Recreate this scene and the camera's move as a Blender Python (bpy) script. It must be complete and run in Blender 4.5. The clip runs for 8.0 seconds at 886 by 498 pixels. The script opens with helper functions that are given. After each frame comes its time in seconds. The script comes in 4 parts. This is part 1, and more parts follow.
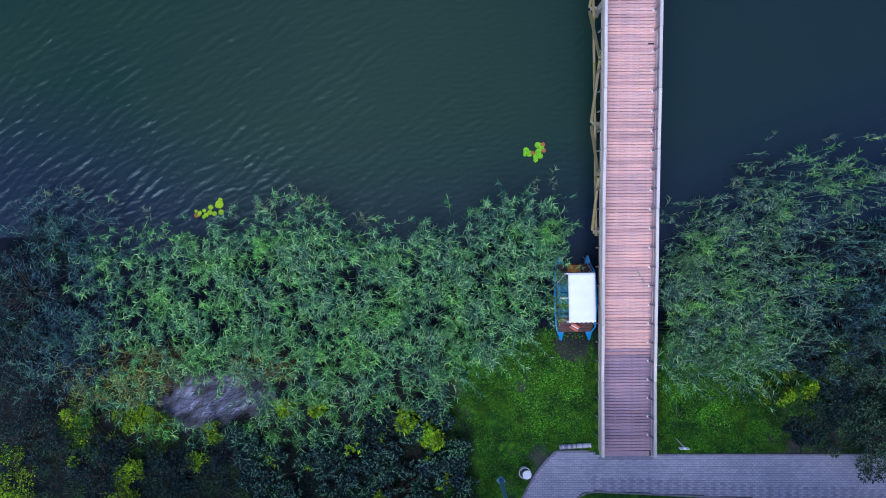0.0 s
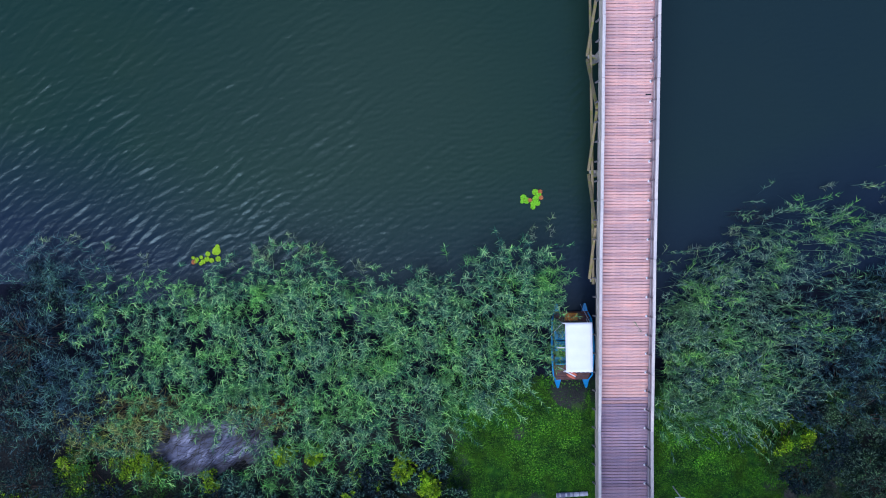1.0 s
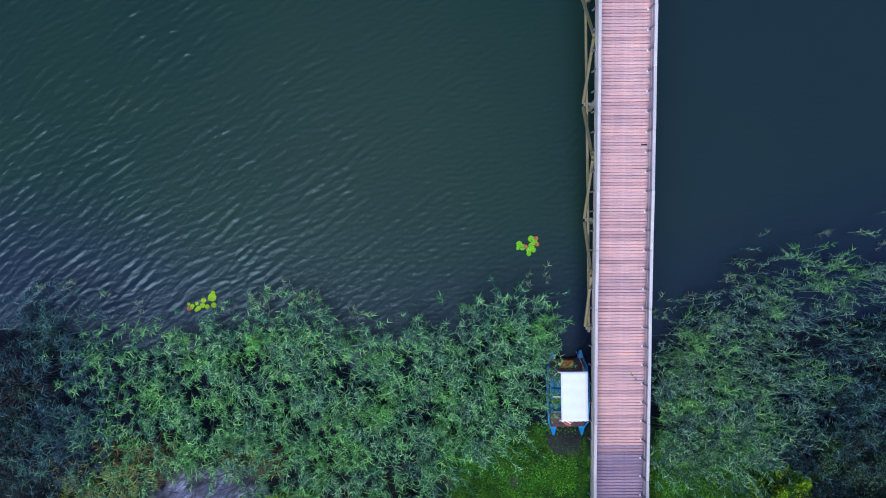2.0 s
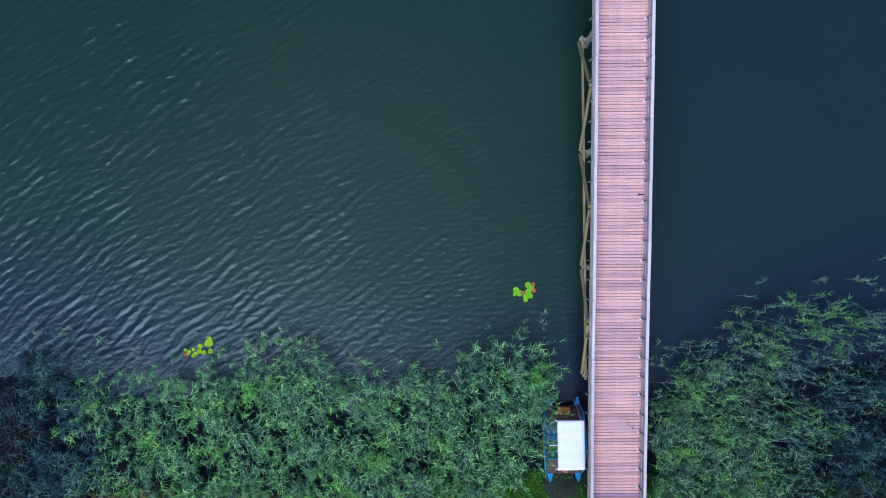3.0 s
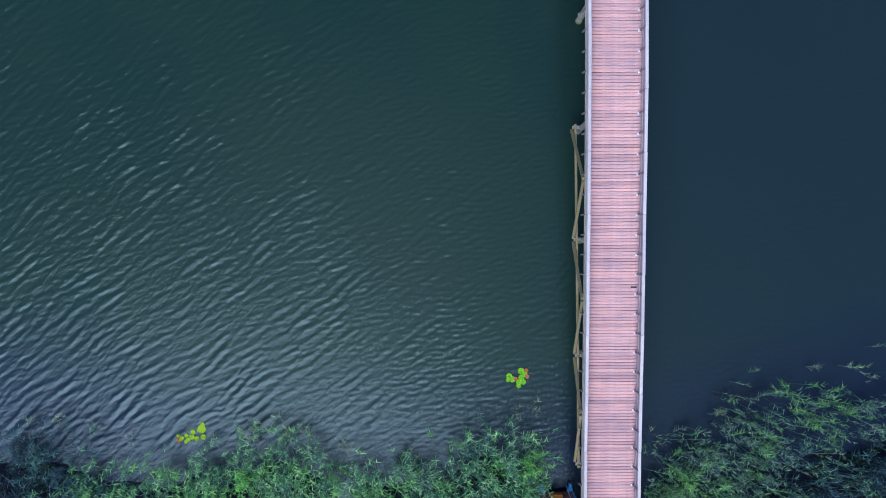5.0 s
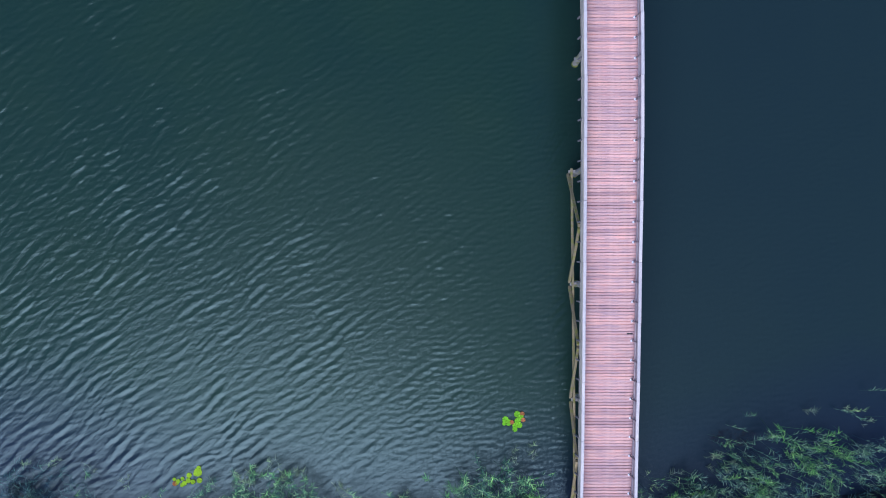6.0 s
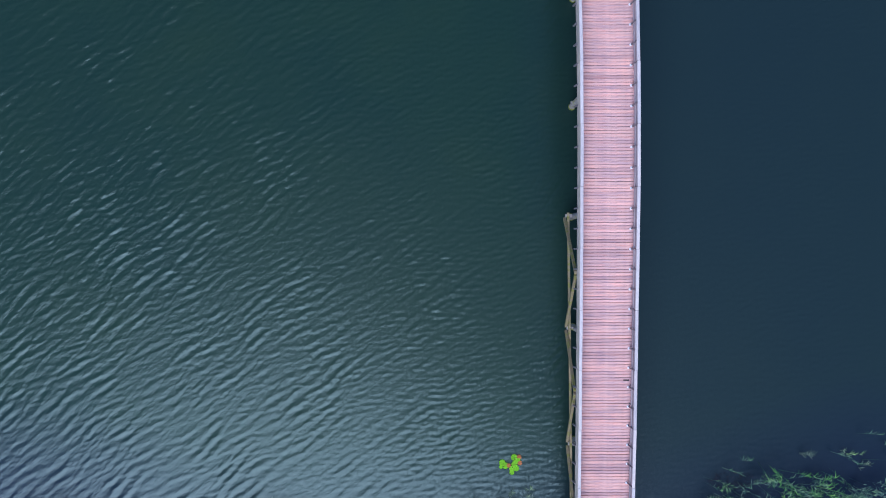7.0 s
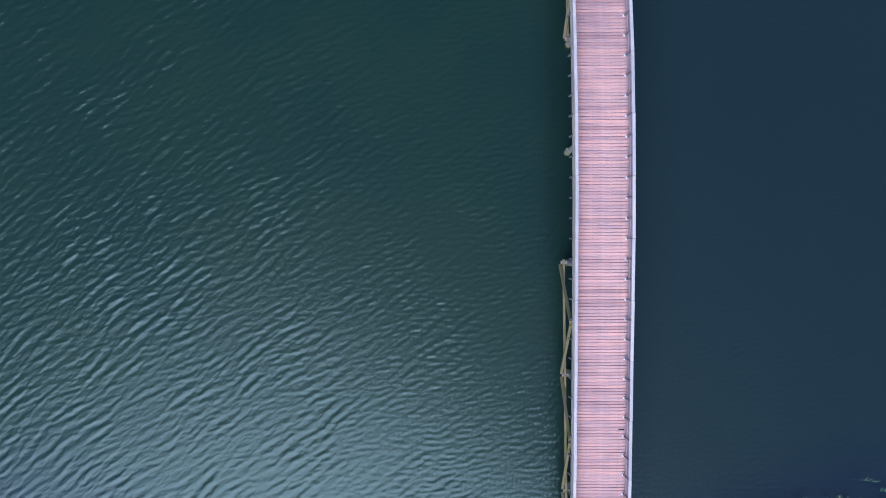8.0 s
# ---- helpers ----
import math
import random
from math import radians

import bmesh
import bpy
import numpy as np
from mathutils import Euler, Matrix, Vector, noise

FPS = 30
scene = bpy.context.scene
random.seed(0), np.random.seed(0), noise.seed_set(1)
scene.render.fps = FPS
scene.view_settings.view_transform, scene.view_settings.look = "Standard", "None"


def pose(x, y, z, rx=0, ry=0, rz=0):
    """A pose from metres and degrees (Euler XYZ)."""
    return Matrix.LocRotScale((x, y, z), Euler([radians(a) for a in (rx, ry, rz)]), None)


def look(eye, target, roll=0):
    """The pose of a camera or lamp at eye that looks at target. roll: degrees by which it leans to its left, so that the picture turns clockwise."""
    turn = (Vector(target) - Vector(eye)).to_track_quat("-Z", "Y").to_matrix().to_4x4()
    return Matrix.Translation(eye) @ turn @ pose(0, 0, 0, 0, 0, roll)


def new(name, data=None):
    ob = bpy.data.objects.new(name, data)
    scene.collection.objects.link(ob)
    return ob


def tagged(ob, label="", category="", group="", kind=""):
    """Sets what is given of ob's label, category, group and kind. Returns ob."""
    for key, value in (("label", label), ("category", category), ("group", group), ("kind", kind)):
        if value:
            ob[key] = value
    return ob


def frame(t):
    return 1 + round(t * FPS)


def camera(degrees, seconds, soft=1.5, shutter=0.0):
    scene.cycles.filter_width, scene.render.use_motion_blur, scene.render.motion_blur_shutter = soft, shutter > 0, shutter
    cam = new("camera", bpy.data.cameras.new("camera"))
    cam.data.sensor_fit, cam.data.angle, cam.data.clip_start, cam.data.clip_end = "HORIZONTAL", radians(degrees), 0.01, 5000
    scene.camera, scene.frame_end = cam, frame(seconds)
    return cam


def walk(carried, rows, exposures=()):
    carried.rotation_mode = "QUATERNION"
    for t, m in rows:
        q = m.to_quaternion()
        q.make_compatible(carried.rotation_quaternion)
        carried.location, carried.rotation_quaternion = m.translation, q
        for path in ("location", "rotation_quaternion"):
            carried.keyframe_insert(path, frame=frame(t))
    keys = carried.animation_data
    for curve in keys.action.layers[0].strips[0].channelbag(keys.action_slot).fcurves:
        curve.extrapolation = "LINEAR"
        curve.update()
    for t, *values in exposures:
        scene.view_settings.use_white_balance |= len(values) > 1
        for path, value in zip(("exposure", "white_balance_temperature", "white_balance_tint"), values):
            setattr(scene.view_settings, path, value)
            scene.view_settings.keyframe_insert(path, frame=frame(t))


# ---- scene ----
import itertools

# ---------------------------------------------------------------- camera and walk
cam = camera(46.0, 8.0, soft=1.0)
PATH = [  # seconds, x, y, z, turn
    (0.0, 0.000, 0.000, 46.26, 0.00),
    (0.5, 0.058, 1.050, 46.25, 0.04),
    (1.0, 0.125, 2.081, 46.24, 0.07),
    (1.5, 0.222, 3.114, 46.23, 0.10),
    (3.0, 0.442, 6.176, 46.20, 0.18),
    (3.5, 0.518, 7.180, 46.19, 0.20),
    (4.0, 0.600, 8.110, 46.18, 0.21),
    (4.5, 0.663, 9.039, 46.17, 0.21),
    (6.0, 0.894, 11.886, 46.14, 0.21),
    (6.5, 0.967, 12.860, 46.13, 0.20),
    (7.0, 1.032, 13.788, 46.12, 0.19),
    (7.5, 1.110, 14.778, 46.11, 0.20),
    (8.0, 1.225, 15.800, 46.10, 0.23),
]
walk(cam, [(t, pose(x, y, z, 0, 0, a)) for t, x, y, z, a in PATH],
     exposures=[(0.0, 0.08, 5350, 20), (8.0, 0.08, 5350, 20)])

# ---------------------------------------------------------------- light
SUN_EL, SUN_AZ = 61.0, 198.0
sky_world = bpy.data.worlds.new("sky_world")
sky_world.use_nodes = True
wn = sky_world.node_tree
sky = wn.nodes.new("ShaderNodeTexSky")
sky.sky_type, sky.sun_disc = "NISHITA", False
sky.sun_elevation, sky.sun_rotation = radians(SUN_EL), radians(SUN_AZ)
sky.air_density, sky.dust_density, sky.ozone_density = 1.0, 2.2, 1.6
wn.nodes["Background"].inputs["Strength"].default_value = 0.15
wn.links.new(sky.outputs[0], wn.nodes["Background"].inputs["Color"])
scene.world = sky_world

sun_data = bpy.data.lights.new("sun", "SUN")
sun_data.energy, sun_data.angle, sun_data.color = 2.2, radians(38), (0.95, 0.98, 1.0)
sun = new("sun", sun_data)
sun_dir = Vector((math.sin(radians(SUN_AZ)) * math.cos(radians(SUN_EL)),
                  math.cos(radians(SUN_AZ)) * math.cos(radians(SUN_EL)), math.sin(radians(SUN_EL))))
sun.matrix_world = look(sun_dir * 80, (0, 0, 0))


# ---------------------------------------------------------------- materials
def material(name, rough=0.7, metal=0.0, ior=1.45):
    m = bpy.data.materials.new(name)
    m.use_nodes = True
    b = m.node_tree.nodes["Principled BSDF"]
    b.inputs["Roughness"].default_value = rough
    b.inputs["Metallic"].default_value = metal
    b.inputs["IOR"].default_value = ior
    return m, m.node_tree, b


def node(nt, kind, links=(), **values):
    """A node with input values by name (underscores for spaces) and links (input, socket)."""
    n = nt.nodes.new(kind)
    for key, v in values.items():
        n.inputs[key.replace("_", " ")].default_value = v
    for key, socket in links:
        nt.links.new(socket, n.inputs[key])
    return n


def ramp(nt, fac, stops):
    r = nt.nodes.new("ShaderNodeValToRGB")
    els = r.color_ramp.elements
    while len(els) < len(stops):
        els.new(0.5)
    for e, (p, c) in zip(els, stops):
        e.position, e.color = p, (*c, 1)
    nt.links.new(fac, r.inputs[0])
    return r.outputs[0]


def mix(nt, fac, a, b, mode="MIX"):
    n = nt.nodes.new("ShaderNodeMix")
    n.data_type, n.blend_type = "RGBA", mode
    for i, v in ((0, fac), (6, a), (7, b)):
        if isinstance(v, (int, float)):
            n.inputs[i].default_value = v
        elif isinstance(v, tuple):
            n.inputs[i].default_value = (*v, 1)
        else:
            nt.links.new(v, n.inputs[i])
    return n.outputs[2]


def where(nt, sx=1.0, sy=1.0, sz=1.0, turn=0.0, local=False):
    if local:
        out = nt.nodes.new("ShaderNodeTexCoord").outputs["Object"]
    else:
        out = nt.nodes.new("ShaderNodeNewGeometry").outputs["Position"]
    for key, value in (("Rotation", (0, 0, radians(turn))), ("Scale", (sx, sy, sz))):
        mp = nt.nodes.new("ShaderNodeMapping")
        mp.inputs[key].default_value = value
        nt.links.new(out, mp.inputs["Vector"])
        out = mp.outputs[0]
    return out


def noise_of(nt, vec, scale, detail=3.0, rough=0.55):
    n = node(nt, "ShaderNodeTexNoise", [("Vector", vec)], Scale=scale, Detail=detail, Roughness=rough)
    return n.outputs[0]


def bump(nt, b, height, strength, distance=0.02):
    n = node(nt, "ShaderNodeBump", [("Height", height)], Strength=strength, Distance=distance)
    nt.links.new(n.outputs[0], b.inputs["Normal"])


def plain(name, colour, rough=0.6, metal=0.0, vary=0.25, scale=6.0, grain=0.3):
    """A painted or worn surface: one colour with blotches, fine grain and a light bump."""
    m, nt, b = material(name, rough, metal)
    v = where(nt)
    dark = tuple(c * (1 - vary) for c in colour)
    light = tuple(min(1, c * (1 + vary)) for c in colour)
    base = ramp(nt, noise_of(nt, v, scale, 4), [(0.3, dark), (0.7, light)])
    fine = noise_of(nt, v, scale * 14, 2)
    nt.links.new(mix(nt, 0.25, base, ramp(nt, fine, [(0.35, dark), (0.65, light)])), b.inputs["Base Color"])
    bump(nt, b, fine, grain, 0.01)
    return m


def timber(name, dark, light, rough=0.75, per_piece=0.5, stretch=(1.5, 14, 14), moss=None, streaks=False):
    """Weathered wood: grain along the piece, a tone of its own for each piece."""
    m, nt, b = material(name, rough)
    v = where(nt, *stretch, local=True)
    grain = noise_of(nt, v, 3.0, 5, 0.65)
    wide = noise_of(nt, where(nt), 0.9, 3)
    info = nt.nodes.new("ShaderNodeObjectInfo").outputs["Random"]
    col = ramp(nt, grain, [(0.28, dark), (0.72, light)])
    tone = ramp(nt, info, [(0.0, (0.55, 0.52, 0.60)), (0.3, (0.86, 0.88, 0.96)), (0.6, (1.0, 1.0, 1.0)), (0.85, (1.12, 1.04, 1.0)), (1.0, (1.25, 1.2, 1.2))])
    col = mix(nt, per_piece, col, mix(nt, 1.0, col, tone, "MULTIPLY"))
    col = mix(nt, 0.5, col, mix(nt, 1.0, col, ramp(nt, wide, [(0.3, (0.72, 0.74, 0.8)), (0.7, (1.12, 1.08, 1.05))]), "MULTIPLY"))
    if streaks:
        run = noise_of(nt, where(nt, 0.7, 6.0, 1.0), 2.2, 4, 0.6)
        col = mix(nt, 0.7, col, mix(nt, 1.0, col, ramp(nt, run, [(0.32, (0.74, 0.78, 0.94)), (0.5, (1.0, 1.0, 1.0)), (0.68, (1.18, 0.98, 0.92))]), "MULTIPLY"))
    if moss:
        patch = ramp(nt, noise_of(nt, where(nt), 5.0, 4), [(0.5, (0, 0, 0)), (0.62, (1, 1, 1))])
        col = mix(nt, patch, col, moss)
    nt.links.new(col, b.inputs["Base Color"])
    bump(nt, b, grain, 0.5, 0.01)
    return m


def leafy(name, dark, mid, light, patch=0.25, rough=0.5, tint=None):
    """Leaves: a tone for each leaf, and wide patches over the stand."""
    m, nt, b = material(name, rough)
    isl = nt.nodes.new("ShaderNodeNewGeometry").outputs["Random Per Island"]
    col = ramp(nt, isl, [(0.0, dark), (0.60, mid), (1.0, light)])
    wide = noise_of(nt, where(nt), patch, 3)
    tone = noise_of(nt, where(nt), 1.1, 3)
    # the navy low end stands in for shade in the gaps between leaves
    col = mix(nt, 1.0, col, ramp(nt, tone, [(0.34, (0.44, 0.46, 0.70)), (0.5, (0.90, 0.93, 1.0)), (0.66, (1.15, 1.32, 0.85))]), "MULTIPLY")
    if tint:
        col = mix(nt, ramp(nt, wide, [(0.46, (0, 0, 0)), (0.64, (0.55, 0.55, 0.55))]), col, mix(nt, 0.6, tint, mix(nt, 1.0, tint, col, "OVERLAY")))
    nt.links.new(col, b.inputs["Base Color"])
    b.inputs["Specular IOR Level"].default_value = 0.10
    return m


def water_material():
    m, nt, b = material("lake_water", 0.15, 0.0, 1.42)
    b.inputs["Specular Tint"].default_value = (0.68, 0.93, 0.92, 1)
    v = where(nt)
    patch = noise_of(nt, where(nt, 1, 1, 0), 0.16, 3)
    col = ramp(nt, patch, [(0.35, (0.008, 0.027, 0.018)), (0.55, (0.010, 0.030, 0.018)), (0.74, (0.012, 0.032, 0.017))])
    xyz = nt.nodes.new("ShaderNodeSeparateXYZ")
    nt.links.new(v, xyz.inputs[0])
    # bluer east of the bridge: the different reflection there is put into the colour
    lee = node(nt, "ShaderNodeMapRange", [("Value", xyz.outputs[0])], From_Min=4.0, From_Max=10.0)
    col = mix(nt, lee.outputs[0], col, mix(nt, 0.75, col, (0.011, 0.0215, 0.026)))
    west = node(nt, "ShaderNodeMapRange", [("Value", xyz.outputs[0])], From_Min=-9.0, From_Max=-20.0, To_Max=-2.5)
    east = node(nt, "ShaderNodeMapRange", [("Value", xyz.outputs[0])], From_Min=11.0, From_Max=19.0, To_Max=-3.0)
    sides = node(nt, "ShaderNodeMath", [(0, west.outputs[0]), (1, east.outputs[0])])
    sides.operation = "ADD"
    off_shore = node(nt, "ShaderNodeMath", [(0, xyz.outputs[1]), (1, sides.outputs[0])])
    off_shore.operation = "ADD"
    # navy by the reeds: shade and dark reflections put into the base colour
    shore_shade = node(nt, "ShaderNodeMapRange", [("Value", off_shore.outputs[0])], From_Min=5.5, From_Max=1.0, To_Max=0.9)
    col = mix(nt, shore_shade.outputs[0], col, (0.007, 0.013, 0.029))
    # paler and greener within a wide soft circle
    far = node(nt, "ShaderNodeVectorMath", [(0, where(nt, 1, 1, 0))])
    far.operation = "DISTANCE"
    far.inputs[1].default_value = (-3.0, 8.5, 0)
    green_patch = node(nt, "ShaderNodeMapRange", [("Value", far.outputs["Value"])], From_Min=12.0, From_Max=2.5, To_Max=0.8)
    col = mix(nt, green_patch.outputs[0], col, (0.020, 0.040, 0.024))
    nt.links.new(col, b.inputs["Base Color"])
    fine = noise_of(nt, where(nt, 3.6, 7.0, 1.0, -42), 1.3, 4, 0.6)
    calm = node(nt, "ShaderNodeMapRange", [("Value", xyz.outputs[0])], From_Min=-5.0, From_Max=7.0, To_Min=1.0, To_Max=0.5)
    swell = node(nt, "ShaderNodeMath", [(0, fine), (1, calm.outputs[0])])
    swell.operation = "MULTIPLY"
    bump(nt, b, swell.outputs[0], 0.27, 0.05)
    return m


def ground_material():
    m, nt, b = material("lawn_and_bank", 0.95)
    b.inputs["Specular IOR Level"].default_value = 0.08
    v = where(nt)
    xyz = nt.nodes.new("ShaderNodeSeparateXYZ")
    nt.links.new(v, xyz.inputs[0])
    wide, mid, fine = noise_of(nt, v, 0.55, 3), noise_of(nt, v, 2.3, 4), noise_of(nt, v, 22, 3)
    grass = ramp(nt, mid, [(0.34, (0.012, 0.045, 0.012)), (0.52, (0.030, 0.105, 0.012)), (0.68, (0.09, 0.22, 0.012))])
    grass = mix(nt, 0.5, grass, mix(nt, 1.0, grass, ramp(nt, fine, [(0.3, (0.45, 0.45, 0.45)), (0.7, (1.5, 1.5, 1.4))]), "MULTIPLY"))
    soil = ramp(nt, fine, [(0.3, (0.040, 0.036, 0.036)), (0.7, (0.10, 0.09, 0.085))])
    bare = ramp(nt, wide, [(0.60, (0, 0, 0)), (0.72, (0.7, 0.7, 0.7))])
    grass = mix(nt, bare, grass, soil)
    flat_place = where(nt, 1, 1, 0)
    for px, py, reach in ((4.2, -9.1, 0.45), (5.7, -4.15, 0.9), (3.4, -6.0, 0.35), (15.8, -8.2, 1.6)):
        far = node(nt, "ShaderNodeVectorMath", [(0, flat_place)])
        far.operation = "DISTANCE"
        far.inputs[1].default_value = (px, py, 0)
        ragged = node(nt, "ShaderNodeMath", [(0, far.outputs["Value"]), (1, mid)])
        ragged.operation = "ADD"
        spot = node(nt, "ShaderNodeMapRange", [("Value", ragged.outputs[0])], From_Min=reach + 0.75, From_Max=reach + 0.2, To_Max=0.85)
        grass = mix(nt, spot.outputs[0], grass, soil)
    # mud kept navy-black: the shade between the reeds is put into its colour
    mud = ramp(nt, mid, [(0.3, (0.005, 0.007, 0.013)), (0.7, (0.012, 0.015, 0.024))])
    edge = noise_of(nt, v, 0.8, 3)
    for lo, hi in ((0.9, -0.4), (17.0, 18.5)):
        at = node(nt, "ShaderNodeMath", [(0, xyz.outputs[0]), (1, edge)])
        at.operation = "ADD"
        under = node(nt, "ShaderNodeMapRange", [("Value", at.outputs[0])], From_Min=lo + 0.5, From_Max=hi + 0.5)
        # leaf litter, with the shade under the bushes mixed into its colour
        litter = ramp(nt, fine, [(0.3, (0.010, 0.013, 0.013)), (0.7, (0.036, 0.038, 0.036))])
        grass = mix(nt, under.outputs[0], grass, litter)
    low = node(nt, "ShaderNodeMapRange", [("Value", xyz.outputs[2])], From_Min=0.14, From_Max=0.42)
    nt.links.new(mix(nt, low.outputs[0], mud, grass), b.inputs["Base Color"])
    bump(nt, b, fine, 0.7, 0.05)
    return m


def mud_material():
    m, nt, b = material("grey_mud", 0.6)
    n = noise_of(nt, where(nt, 0.7, 2.2, 1.0, -28), 1.3, 6, 0.6)
    fine = noise_of(nt, where(nt, 3, 9, 1, -30), 2.0, 4)
    col = ramp(nt, n, [(0.34, (0.07, 0.07, 0.10)), (0.5, (0.15, 0.16, 0.235)), (0.66, (0.44, 0.46, 0.58))])
    col = mix(nt, 0.3, col, mix(nt, 1.0, col, ramp(nt, fine, [(0.35, (0.35, 0.35, 0.4)), (0.65, (1.4, 1.4, 1.4))]), "MULTIPLY"))
    far = node(nt, "ShaderNodeVectorMath", [(0, where(nt, 0.41, 0.95, 0, -8))])
    far.operation = "DISTANCE"
    far.inputs[1].default_value = (-4.44, -4.88, 0)
    ragged = node(nt, "ShaderNodeMath", [(0, far.outputs["Value"]), (1, noise_of(nt, where(nt), 1.6, 4))])
    ragged.operation = "ADD"
    wet = node(nt, "ShaderNodeMapRange", [("Value", ragged.outputs[0])], From_Min=1.05, From_Max=1.6, To_Max=0.85)
    nt.links.new(mix(nt, wet.outputs[0], col, (0.028, 0.028, 0.034)), b.inputs["Base Color"])
    bump(nt, b, n, 0.25, 0.04)
    return m


def paver_material(name, dark, light):
    m, nt, b = material(name, 0.85)
    info = nt.nodes.new("ShaderNodeObjectInfo").outputs["Random"]
    isl = nt.nodes.new("ShaderNodeNewGeometry").outputs["Random Per Island"]
    tone = node(nt, "ShaderNodeMath", [(0, info), (1, isl)])
    tone.operation = "ADD"
    half = node(nt, "ShaderNodeMath", [(0, tone.outputs[0])])
    half.operation = "FRACT"
    fine = noise_of(nt, where(nt), 40, 3)
    wide = noise_of(nt, where(nt), 0.8, 3)
    col = ramp(nt, half.outputs[0], [(0.0, dark), (1.0, light)])
    col = mix(nt, 0.5, col, mix(nt, 1.0, col, ramp(nt, wide, [(0.3, (0.65, 0.68, 0.72)), (0.7, (1.15, 1.1, 1.1))]), "MULTIPLY"))
    col = mix(nt, 0.4, col, mix(nt, 1.0, col, ramp(nt, fine, [(0.3, (0.6, 0.6, 0.6)), (0.7, (1.3, 1.3, 1.3))]), "MULTIPLY"))
    nt.links.new(col, b.inputs["Base Color"])
    bump(nt, b, fine, 0.4, 0.005)
    return m


WATER = water_material()
GROUND = ground_material()
MUD = mud_material()
PLANK = timber("reddish_weathered_planks", (0.52, 0.285, 0.25), (0.78, 0.515, 0.445), per_piece=0.6, stretch=(1.2, 9, 9), streaks=True)
# PLANK again, with the tree shade at the shore end put into its colour
PLANK_SHADED = timber("shaded_mauve_grey_planks", (0.27, 0.185, 0.225), (0.46, 0.335, 0.39), per_piece=0.5, streaks=True)
RAIL = timber("silver_grey_rail_timber", (0.50, 0.455, 0.41), (0.72, 0.665, 0.60), per_piece=0.4, stretch=(14, 1.2, 14))
# rail timber made darker and mauve: shade below the cap is in the colour
RAIL_SHADED = timber("shaded_mauve_grey_rail_boards", (0.34, 0.29, 0.29), (0.52, 0.46, 0.45), per_piece=0.4, stretch=(14, 1.2, 14))
BEAM = timber("pale_beam_timber", (0.37, 0.34, 0.26), (0.57, 0.52, 0.41), per_piece=0.4, stretch=(14, 1.2, 14))
STRUT = timber("ochre_strut_timber", (0.20, 0.16, 0.085), (0.40, 0.33, 0.18), per_piece=0.5, stretch=(14, 1.2, 14), moss=(0.22, 0.22, 0.05))
PILE = timber("mossy_pile_timber", (0.26, 0.24, 0.21), (0.50, 0.47, 0.42), per_piece=0.5, moss=(0.27, 0.28, 0.08))
MOSS = plain("yellow_green_moss", (0.17, 0.19, 0.02), 0.95, vary=0.5, scale=9)
STEEL = plain("dark_steel", (0.22, 0.20, 0.20), 0.6, 0.2)
WHITE = plain("white_paint", (0.78, 0.78, 0.80), 0.5, vary=0.06)
CANVAS = plain("white_canvas", (0.82, 0.82, 0.84), 0.8, vary=0.03, scale=3)
BLUE = plain("bright_blue_paint", (0.025, 0.27, 0.58), 0.4, vary=0.15)
BLUE_SEAT = plain("blue_plastic", (0.02, 0.24, 0.46), 0.4, vary=0.2)
BOAT_DECK = plain("dark_brown_boards", (0.085, 0.035, 0.03), 0.6, vary=0.35)
ORANGE = plain("orange_brown_wood", (0.55, 0.19, 0.015), 0.6, vary=0.2)
CORAL = plain("coral_fabric", (0.60, 0.16, 0.09), 0.8, vary=0.2)
LOG = plain("whitewashed_concrete", (0.50, 0.50, 0.53), 0.85, vary=0.35, scale=5)
TEAL = plain("teal_grey_metal", (0.13, 0.27, 0.38), 0.5, 0.2)
KERB = plain("concrete_kerb", (0.19, 0.18, 0.21), 0.9, vary=0.3)
BLACK = plain("black_plastic", (0.012, 0.012, 0.014), 0.5)
PAVER = paver_material("lilac_grey_pavers", (0.35, 0.35, 0.42), (0.43, 0.425, 0.50))
PAVER_DARK = paver_material("dark_pavers", (0.27, 0.26, 0.32), (0.34, 0.33, 0.40))
BED = plain("sand_joint", (0.215, 0.21, 0.27), 0.95, vary=0.3, scale=10)
LILY = plain("lily_pad_green", (0.56, 0.82, 0.012), 0.6, vary=0.15, scale=4)
LILY_GREEN = plain("lily_pad_bright_green", (0.33, 0.76, 0.012), 0.6, vary=0.18, scale=4)
LILY_OLD = plain("lily_pad_turning", (0.66, 0.25, 0.08), 0.5, vary=0.3, scale=5)
BARK = plain("bark", (0.07, 0.05, 0.035), 0.9)
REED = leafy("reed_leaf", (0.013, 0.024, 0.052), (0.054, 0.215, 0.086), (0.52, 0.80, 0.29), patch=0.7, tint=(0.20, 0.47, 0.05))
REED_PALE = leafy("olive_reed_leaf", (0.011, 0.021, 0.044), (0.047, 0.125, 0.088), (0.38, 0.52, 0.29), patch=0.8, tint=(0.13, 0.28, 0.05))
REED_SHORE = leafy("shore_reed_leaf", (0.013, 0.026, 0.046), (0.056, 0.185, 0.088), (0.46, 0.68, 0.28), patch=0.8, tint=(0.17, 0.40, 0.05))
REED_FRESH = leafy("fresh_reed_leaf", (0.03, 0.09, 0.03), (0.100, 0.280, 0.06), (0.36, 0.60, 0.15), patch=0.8)
